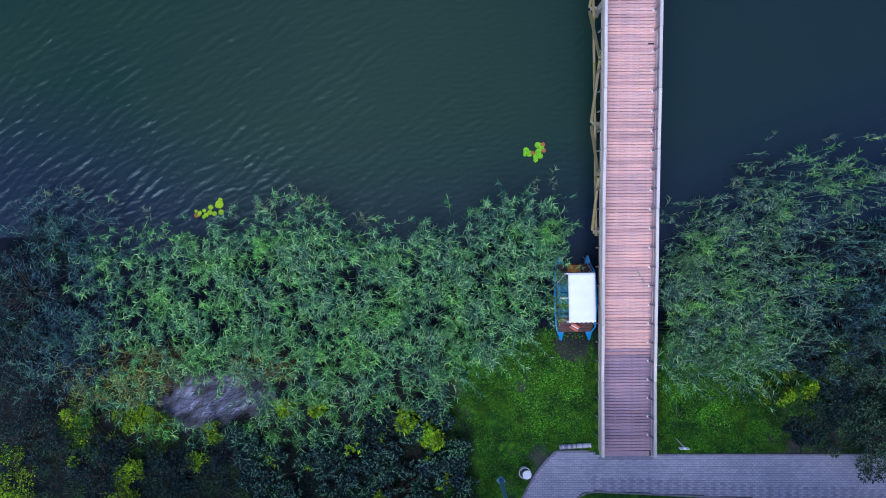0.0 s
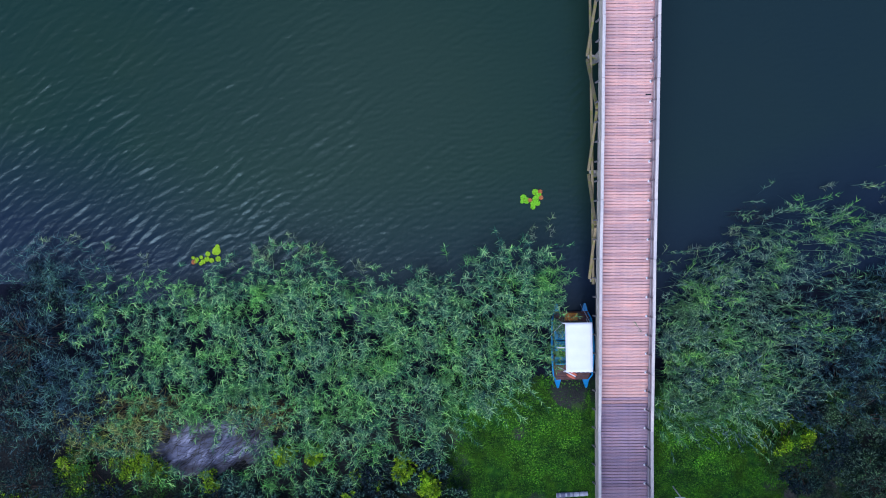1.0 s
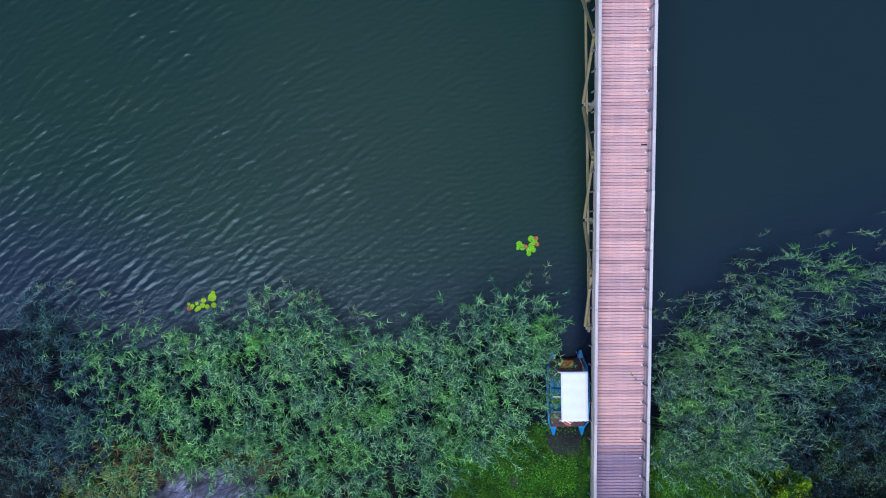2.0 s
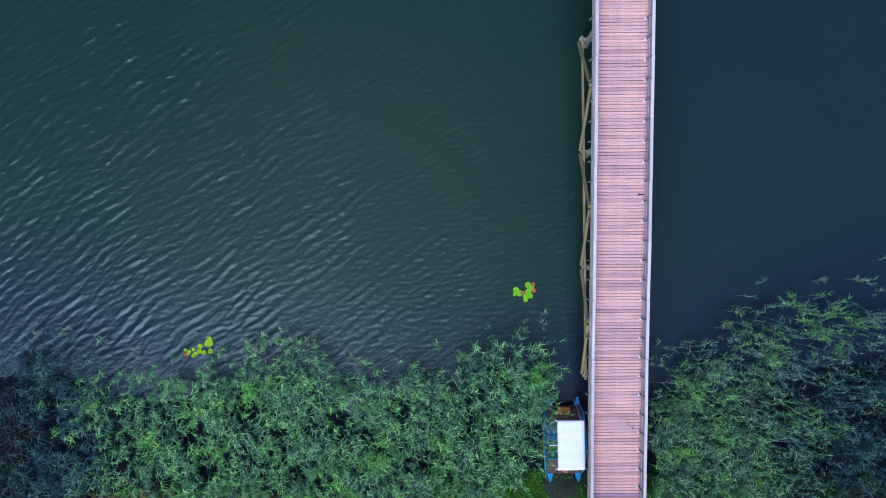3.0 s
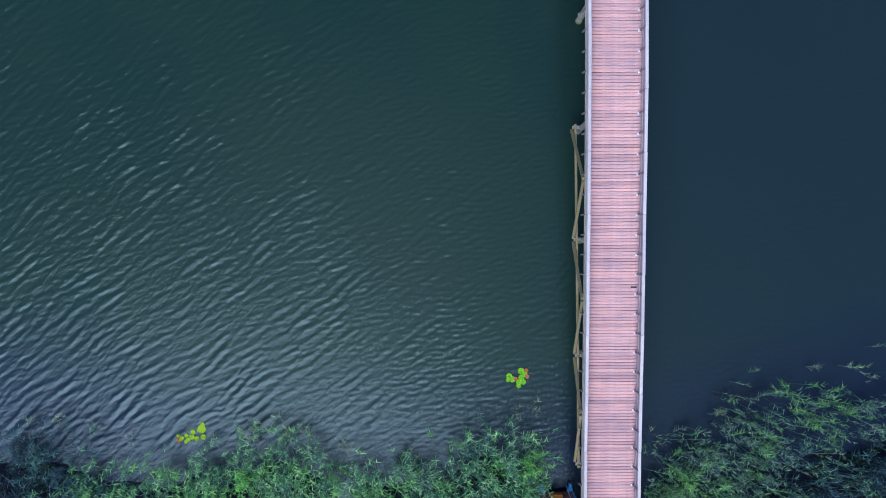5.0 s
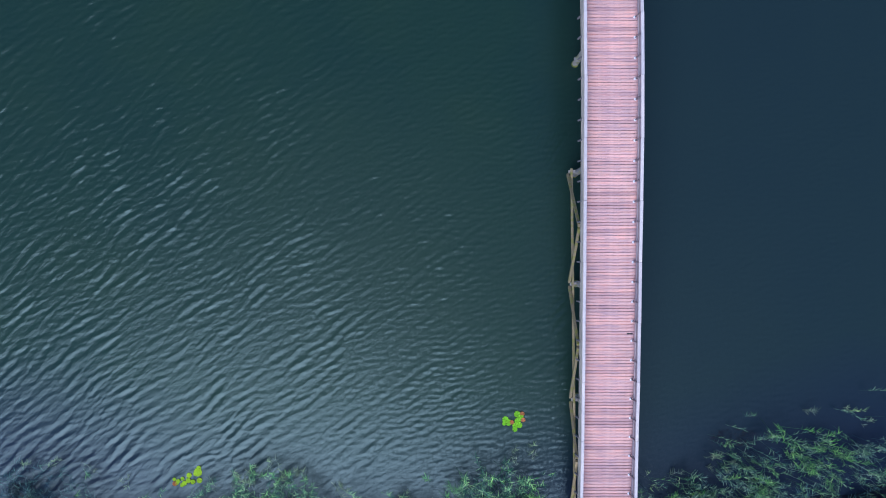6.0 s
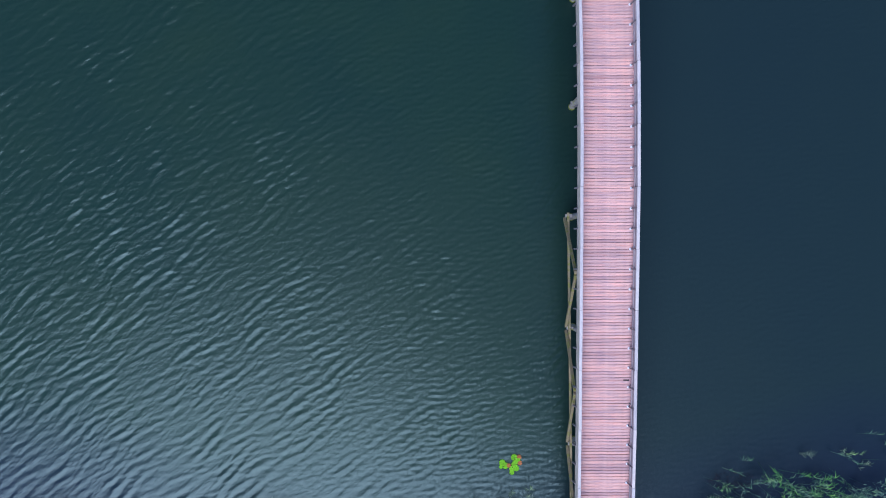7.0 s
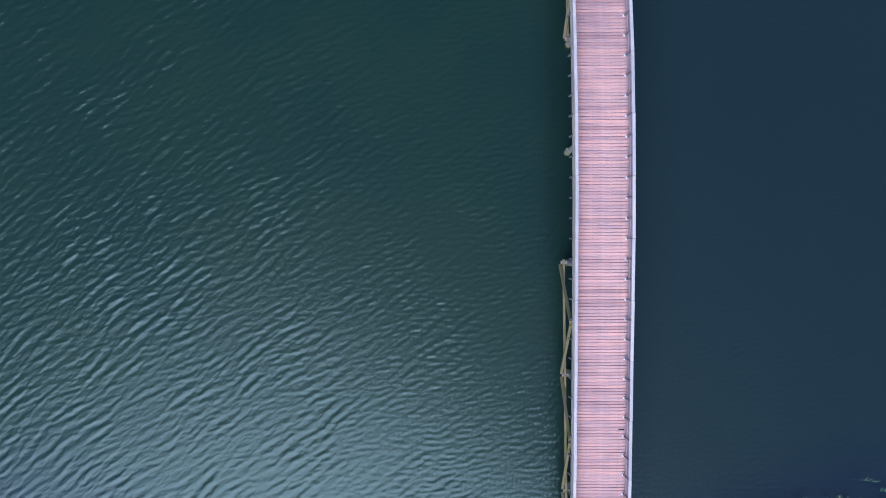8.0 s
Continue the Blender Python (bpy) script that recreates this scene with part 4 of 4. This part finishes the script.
for k, (x, y, stems, wind) in enumerate([(-3.75, 1.35, 7, (0.35, 0.0)), (4.75, 2.75, 4, (0.3, 0.1)), (4.2, 3.05, 2, (0.25, -0.1)), (3.7, 2.9, 2, (0.3, -0.1)),
                                         (-8.4, 1.75, 6, (0.2, 0.1)), (-7.6, 1.6, 4, (0.1, 0.1)), (-7.2, 2.0, 5, (0.0, 0.1)), (-6.6, 2.4, 4, (0.25, 0.05)), (-5.95, 1.75, 6, (0.2, 0.1)), (-5.45, 1.95, 5, (0.2, 0.2)), (-0.85, 1.15, 3, (0.2, 0.1)), (-9.3, 1.5, 3, (0.1, 0.1)), (-13.0, 1.6, 3, (0.1, 0.2)), (-14.6, 2.0, 3, (0.0, 0.2)),
                                         (-15.9, 2.2, 3, (0.1, 0.2)), (-17.4, 2.3, 2, (0.0, 0.2)), (16.6, 4.75, 3, (0.7, 0.15)), (18.3, 4.75, 3, (0.7, 0.05)), (19.4, 4.3, 3, (0.6, 0.05)), (10.6, 1.8, 4, (0.5, 0.1)), (12.5, 2.5, 5, (0.5, 0.1)), (13.2, 2.5, 5, (0.5, 0.0)), (9.7, 1.5, 3, (0.3, 0.1))]):
    reed_tuft(x, y, stems, wind, 400 + k)
back_poly = [(-16.8, -6.0), (-12.5, -5.4), (-12.8, -6.8), (-10.5, -7.7), (-8.0, -7.2), (-7.2, -5.9), (-2.2, -6.3), (-2.6, -8.0), (-7.5, -8.4), (-13, -8.0)]
reed_bed("sedge_bed", [(-16.5, -5.0), (-11.6, -4.1), (-11.4, -5.6), (-13.0, -6.9), (-16.3, -6.9)], 26, "yellowing olive sedge beside the mud", (0.14, 0.05), 64, leaves=11, tall=(1.2, 1.9), mat=SEDGE)
reed_bed("sedge_bed", [(-9.2, -4.6), (-6.6, -4.5), (-6.8, -5.6), (-9.0, -5.6)], 22, "yellowing olive sedge beside the mud", (0.14, -0.05), 65, leaves=11, tall=(1.0, 1.7), mat=SEDGE)
reed_bed("sedge_bed", back_poly, 44, "yellowish sedge and grass behind the reeds", (0.05, -0.05), 61, leaves=9, tall=(0.5, 1.0))


def litter(name, poly, count, label, seed, mat=None):
    r = np.random.default_rng(seed)
    xs, ys = [p[0] for p in poly], [p[1] for p in poly]
    x, y = r.uniform(min(xs), max(xs), count), r.uniform(min(ys), max(ys), count)
    ok = inside(poly, x, y)
    x, y = x[ok], y[ok]
    n = len(x)
    a = r.normal(0.5, 0.5, n)
    way = np.stack([np.cos(a), np.sin(a), r.uniform(-0.05, 0.25, n)], 1)
    v, f = ribbons(np.stack([x, y, land_z(x, y) + 0.07], 1), way, r.uniform(0.3, 0.8, n), r.uniform(0.012, 0.03, n), r.uniform(0, 0.2, n), 2)
    return tagged(quads_ob(name, v, f, mat or REED_DRY), label, "dead reeds", kind="stuff")


litter("reed_litter", [(-13.4, -5.2), (-7.6, -5.2), (-7.6, -7.8), (-12.6, -7.9)], 1100, "flattened dead reed stalks on the mud", 83)
litter("straw", [(-15.2, -4.6), (-11.8, -4.4), (-11.2, -5.6), (-12.8, -6.6), (-14.8, -6.2)], 620, "ochre dead reed leaves beside the mud", 87, STRAW)
litter("straw", [(-9.4, -4.9), (-6.4, -4.7), (-6.6, -5.7), (-9.2, -5.8)], 320, "ochre dead reed leaves beside the mud", 88, STRAW)


def floating_weed(x, y, rx, ry, count, seed):
    r = np.random.default_rng(seed)
    a, d = r.uniform(0, math.tau, count), np.sqrt(r.uniform(0, 1, count))
    base = np.stack([x + rx * d * np.cos(a), y + ry * d * np.sin(a), np.full(count, 0.02)], 1)
    t = r.uniform(0, math.tau, count)
    v, f = ribbons(base, np.stack([np.cos(t), np.sin(t), np.zeros(count)], 1), r.uniform(0.05, 0.16, count), r.uniform(0.02, 0.05, count), np.zeros(count), 2)
    tagged(quads_ob("floating_weed", v, f, WEED), "purple-brown weed floating at the reed edge", "water weed", kind="stuff")


floating_weed(13.8, 3.6, 1.1, 0.4, 190, 85)


# ---------------------------------------------------------------- lawn
def blades(name, polys, count, tall, label, seed, mat=None, wide=(0.018, 0.034)):
    r = np.random.default_rng(seed)
    pts = []
    for poly, share in polys:
        xs, ys = [p[0] for p in poly], [p[1] for p in poly]
        n = int(count * share * 1.6)
        x, y = r.uniform(min(xs), max(xs), n), r.uniform(min(ys), max(ys), n)
        ok = inside(poly, x, y) & (r.uniform(0, 1, n) < 0.65 + 0.5 * soft_noise(x, y, 1.3, seed))
        for bx, by, reach in ((4.3, -9.0, 0.6), (5.7, -4.15, 0.8), (3.4, -6.0, 0.3)):
            ok &= (np.hypot(x - bx, y - by) > reach) | (r.uniform(0, 1, n) < 0.12)
        pts.append(np.stack([x[ok], y[ok]], 1))
    p = np.concatenate(pts)
    n = len(p)
    base = np.column_stack([p, land_z(p[:, 0], p[:, 1])])
    a = r.uniform(0, math.tau, n)
    way = np.stack([np.cos(a), np.sin(a), r.uniform(0.4, 1.6, n)], 1)
    way /= np.linalg.norm(way, axis=1, keepdims=True)
    v, f = ribbons(base, way, r.uniform(*tall, n), r.uniform(*wide, n), r.uniform(0.1, 0.6, n), 2)
    return tagged(quads_ob(name, v, f, mat or LAWN), label, "grass", kind="stuff")


lawn_left = [(1.4, -4.6), (4.2, -3.5), (6.6, -3.7), (6.6, -8.65), (4.9, -8.65), (3.9, -9.6), (2.6, -11.5), (0.0, -11.8), (0.4, -7.0)]
lawn_right = [(9.1, -5.4), (13.0, -5.4), (14.5, -6.5), (16.0, -8.75), (9.1, -8.75)]
blades("lawn", [(lawn_left, 0.65), (lawn_right, 0.35)], 75000, (0.08, 0.19), "uneven green lawn on the bank", 71)
herb_left = [(2.6, -5.2), (4.6, -4.4), (6.2, -5.2), (6.0, -7.4), (4.6, -8.2), (3.0, -7.8)]
herb_right = [(9.3, -5.7), (12.2, -5.7), (13.3, -6.8), (12.8, -7.8), (9.6, -7.4)]
blades("clover", [(herb_left, 0.6), (herb_right, 0.4)], 9000, (0.07, 0.13), "bright broad-leaved clover patches in the lawn", 77, HERB, (0.045, 0.075))
# its east edge runs dark grass over the lawn in place of bush shade
rough_poly = [(-21, -8.5), (-2, -8.0), (0.3, -6.6), (1.3, -7.6), (1.7, -12.5), (-21, -12.5)]
rough_right = [(14.5, -5.0), (21, -3.6), (21.5, -8.75), (15.5, -8.75)]
blades("rough_grass", [(rough_poly, 0.75), (rough_right, 0.25)], 46000, (0.16, 0.42), "rough dark grass and herbs under the bushes", 73, UNDERGROWTH)


# ---------------------------------------------------------------- bushes
def bush(x, y, radius, height, mat, label, seed, leaf=0.10, count=2600, clumps=26, shoots=0.0, whorls=False):
    r = np.random.default_rng(seed)
    z0 = float(land_z(x, y))
    t = thing("bush", (x, y, z0), label, "bush", "bushes on the bank")
    # clump centres over a low dome
    a = r.uniform(0, math.tau, clumps)
    d = np.sqrt(r.uniform(0, 1, clumps)) * radius * r.uniform(0.8, 1.08, clumps)
    cz = height * (1 - 0.62 * (d / radius) ** 2) * r.uniform(0.5, 1.0, clumps)
    c = np.stack([d * np.cos(a), d * np.sin(a), np.maximum(cz, 0.18)], 1)
    wood = bmesh.new()
    for k in range(0, clumps, 2):
        mid = (c[k][0] * 0.35, c[k][1] * 0.35, c[k][2] * 0.55)
        tube([(0.1 * math.cos(a[k]), 0.1 * math.sin(a[k]), -0.08), mid, tuple(c[k])], 0.016, 5, wood)
    rod((0, 0, -0.15), (0.03, 0.02, height * 0.5), 0.06, 0.03, 8, wood)
    part("trunk", wood, BARK, t)
    size = (0.13 + 0.085 * radius) * r.uniform(0.75, 1.4, clumps)
    fresh = r.uniform(0, 1, clumps) < shoots
    which = r.integers(0, clumps, count)
    off = r.normal(0, 1, (count, 3))
    off /= np.linalg.norm(off, axis=1, keepdims=True)
    off *= (r.uniform(0.25, 1, count) ** 0.5)[:, None]
    base = c[which] + off * size[which][:, None] * np.array([1, 1, 0.8])
    base[:, 2] = np.maximum(base[:, 2], 0.05)
    way = off + np.array([0, 0, 0.45]) + r.normal(0, 0.3, (count, 3))
    way /= np.linalg.norm(way, axis=1, keepdims=True)
    if whorls:  # rosettes of seven leaves on the outside of the clumps
        n = count // 7
        off = np.repeat(off[:n], 7, 0)
        off[:, 2] = np.abs(off[:, 2])
        which = np.repeat(which[:n], 7)
        count = n * 7
        base = c[which] + off * size[which][:, None] * 1.05
        turn = np.tile(np.arange(7) * math.tau / 7, n) + np.repeat(r.uniform(0, math.tau, n), 7) + r.normal(0, 0.15, count)
        way = np.stack([np.cos(turn), np.sin(turn), r.uniform(0.25, 0.7, count)], 1) + 0.35 * off
        way /= np.linalg.norm(way, axis=1, keepdims=True)
    long, wide, sag = r.uniform(0.6, 1.3, count) * leaf, r.uniform(0.38, 0.6, count) * leaf, r.uniform(0, 0.5, count)
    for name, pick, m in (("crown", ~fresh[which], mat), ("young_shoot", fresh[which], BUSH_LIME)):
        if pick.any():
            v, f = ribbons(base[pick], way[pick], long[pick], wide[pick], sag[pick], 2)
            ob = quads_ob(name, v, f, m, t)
            if name == "young_shoot":
                tagged(ob, "yellow-green young leaves", kind="stuff")
    return t


BUSHES = [  # x, y, radius, height, material, leaf, label
    (-18.0, -1.9, 2.2, 1.9, BUSH_DARK, 0.10, "dark blue-green bush at the water's edge"),
    (-17.2, 0.5, 1.2, 1.5, BUSH_DARK, 0.10, "dark bush standing in the reeds"),
    (-18.6, -4.9, 2.2, 2.0, BUSH_DARK, 0.10, "dark dense bush beside the reeds"),
    (-18.0, -8.3, 1.9, 1.5, BUSH_DARK, 0.10, "dark bush in the undergrowth"),
    (-18.6, -9.9, 1.35, 1.5, BUSH_LIME, 0.09, "yellow-green bush in full flower"),
    (-15.2, -7.5, 1.5, 1.1, BUSH_GREEN, 0.10, "green bush with yellow-green tips"),
    (-12.9, -7.9, 1.2, 0.9, BUSH_GREEN, 0.09, "green bush by the mud flat"),
    (-14.6, -9.8, 1.7, 1.3, BUSH_DARK, 0.11, "dark leafy bush in the undergrowth"),
    (-11.6, -9.8, 1.4, 1.3, BUSH_DARK, 0.11, "dark green bush with a few bright shoots"),
    (-9.6, -9.0, 1.3, 1.0, BUSH_DARK, 0.10, "dark undergrowth bush behind the mud"),
    (-7.2, -10.0, 1.6, 1.3, BUSH_WHORL, 0.12, "dark broad-leaved bush among rough grass"),
    (-4.2, -9.6, 1.5, 1.3, BUSH_WHORL, 0.12, "dark green bush with a few yellow leaves"),
    (-2.0, -10.6, 1.5, 1.5, BUSH_WHORL, 0.12, "dark shady bush beside the lawn"),
    (-0.9, -7.4, 1.25, 1.5, BUSH_WHORL, 0.13, "round bush with bright green shoots beside the lawn"),
    (-2.9, -7.6, 1.0, 1.1, BUSH_DARK, 0.11, "small dark bush behind the reeds"),
    (14.8, -6.4, 1.35, 1.4, BUSH_GREEN, 0.11, "green bush with a bright ridge of shoots"),
    (17.8, -5.2, 1.8, 1.9, BUSH_OLIVE, 0.11, "dark tall bush behind the reeds"),
    (18.3, -8.0, 1.9, 3.0, BUSH_OLIVE, 0.11, "dark bush overhanging the path"),
    (15.6, -7.7, 0.8, 0.9, BUSH_DARK, 0.11, "low dark bush on bare soil by the path"),
    (16.9, -6.6, 1.1, 1.5, BUSH_DARK, 0.11, "dark bush with small glossy leaves"),
    (20.4, -7.9, 1.2, 1.5, BUSH_GREEN, 0.11, "green bush leaning over the path"),
    (19.6, -2.9, 1.8, 1.8, BUSH_DARK, 0.11, "dark bush at the reed edge"),
    (15.7, -4.4, 1.2, 1.9, BUSH_DARK, 0.11, "dark bush with small dull leaves"),
    (17.4, -2.9, 1.4, 1.9, BUSH_DARK, 0.11, "dark bush crowding the reeds"),
    (19.4, -0.3, 1.4, 1.9, BUSH_DARK, 0.11, "dark bush crowding the reeds"),
    (20.6, -13.2, 1.0, 1.3, BUSH_GREEN, 0.11, "green bush on the far side of the path"),
    (-13.7, -7.2, 0.7, 1.25, BUSH_LIME, 0.09, "bright lime-green shoots in the undergrowth"),
    (-12.6, -7.5, 0.6, 1.15, BUSH_LIME, 0.09, "bright lime-green shoots in the undergrowth"),
    (-16.1, -7.2, 0.55, 1.2, BUSH_LIME, 0.09, "bright lime-green shoots in the undergrowth"),
    (-10.0, -8.0, 0.42, 0.9, BUSH_LIME, 0.10, "small lime-green shrub behind the mud flat"),
    (-10.6, -9.1, 0.42, 1.2, BUSH_LIME, 0.10, "small lime-green shrub behind the mud flat"),
    (-13.5, -9.4, 0.65, 1.5, BUSH_LIME, 0.09, "lime-green shrub among dark bushes"),
    (-13.8, -10.5, 0.65, 1.5, BUSH_LIME, 0.09, "lime-green shrub among dark bushes"),
    (-0.4, -7.9, 0.6, 1.75, BUSH_LIME, 0.13, "lime-green shoots on a round bush"),
    (-1.5, -7.3, 0.5, 1.7, BUSH_LIME, 0.13, "lime-green shoots on a round bush"),
    (14.2, -6.45, 0.26, 1.5, BUSH_GREEN, 0.11, "fresh green shoots on a dark bush"),
    (14.75, -6.3, 0.26, 1.6, BUSH_LIME, 0.11, "lime-green shoots on a dark bush"),
    (15.3, -6.1, 0.26, 1.65, BUSH_GREEN, 0.11, "fresh green shoots on a dark bush"),
    (15.8, -5.95, 0.26, 1.55, BUSH_LIME, 0.11, "lime-green shoots on a dark bush"),
    (-6.85, -6.9, 0.33, 0.9, BUSH_LIME, 0.16, "small yellow-green tuft in the sedge"),
    (-5.5, -6.9, 0.25, 0.9, BUSH_LIME, 0.16, "small yellow-green tuft in the sedge"),
    (-5.3, -8.9, 0.9, 1.2, BUSH_WHORL, 0.13, "low dark shrub behind the sedge"),
    (-2.7, -8.9, 0.9, 1.4, BUSH_WHORL, 0.13, "low dark shrub with yellow leaves"),
    (-8.4, -8.4, 0.9, 1.1, BUSH_WHORL, 0.13, "low dark shrub behind the mud flat"),
    # the next two shrubs are added to stand in for shade on the lawn
    (0.5, -8.9, 0.8, 1.2, BUSH_WHORL, 0.12, "dark shrub added in place of bush shade on the lawn edge"),
    (0.7, -10.6, 0.9, 1.3, BUSH_WHORL, 0.12, "dark shrub added in place of bush shade on the lawn edge"),
    (-0.3, -9.4, 0.9, 1.3, BUSH_WHORL, 0.13, "low dark shrub beside the lawn"),
]
for k, (x, y, rad, hgt, mat, leaf, label) in enumerate(BUSHES):
    bush(x, y, rad, hgt, mat, label, 100 + k, leaf * (0.95 if x > 10 else 1.3 if x > -9 else 1.0), int((1500 if x > 10 else 1000) * rad * rad) + 500, int(14 * rad * rad) + 12,
         0.0 if mat is BUSH_LIME else 0.14 if mat is BUSH_GREEN else 0.03 if y < -7.5 else 0.0, mat is BUSH_WHORL)


# ---------------------------------------------------------------- tall trees behind the path, out of view, added to shade the shore
def tree(x, y, height, radius, label, seed, count=9000):
    r = np.random.default_rng(seed)
    z0 = float(land_z(x, y))
    t = thing("tree", (x, y, z0), label, "tree", "trees behind the path")
    wood = tube([(0, 0, -0.3), (0.05, 0.02, 0.25 * height), (0.15, -0.1, 0.55 * height), (0.1, 0.05, 0.9 * height)], 0.22, 10)
    clumps = 46
    a, f = r.uniform(0, math.tau, clumps), r.uniform(0.30, 1.0, clumps)
    d = radius * np.sqrt(r.uniform(0.05, 1, clumps)) * np.sin(np.clip((f - 0.22) / 0.85, 0, 1) * math.pi) ** 0.6
    c = np.stack([d * np.cos(a), d * np.sin(a), f * height], 1)
    for k in range(0, clumps, 2):
        low = max(0.2, f[k] - 0.18) * height
        tube([(0.08, 0, low), (c[k][0] * 0.5, c[k][1] * 0.5, (low + c[k][2]) / 2 + 0.2), tuple(c[k])], 0.06, 6, wood)
    part("trunk", wood, BARK, t)
    which = r.integers(0, clumps, count)
    off = r.normal(0, 1, (count, 3))
    off /= np.linalg.norm(off, axis=1, keepdims=True)
    base = c[which] + off * (r.uniform(0.2, 1, count) ** 0.5 * radius * 0.30)[:, None]
    way = off + r.normal(0, 0.5, (count, 3))
    way /= np.linalg.norm(way, axis=1, keepdims=True)
    v, fc = ribbons(base, way, r.uniform(0.16, 0.32, count), r.uniform(0.12, 0.22, count), r.uniform(0, 0.5, count), 2)
    quads_ob("crown", v, fc, BUSH_GREEN, t)


for k, (x, y, hgt, rad) in enumerate([(-20.5, -19.5, 14.0, 3.8), (-13.5, -17.6, 14.5, 4.0), (-6.5, -16.2, 14.5, 3.9), (0.5, -16.8, 15.0, 3.8), (7.5, -16.6, 15.5, 4.0), (14.5, -16.2, 14.5, 3.9), (21.5, -16.0, 14.5, 4.0)]):
    tree(x, y, hgt, rad, "tall leafy green tree behind the path, unseen, added for its shade", 300 + k)
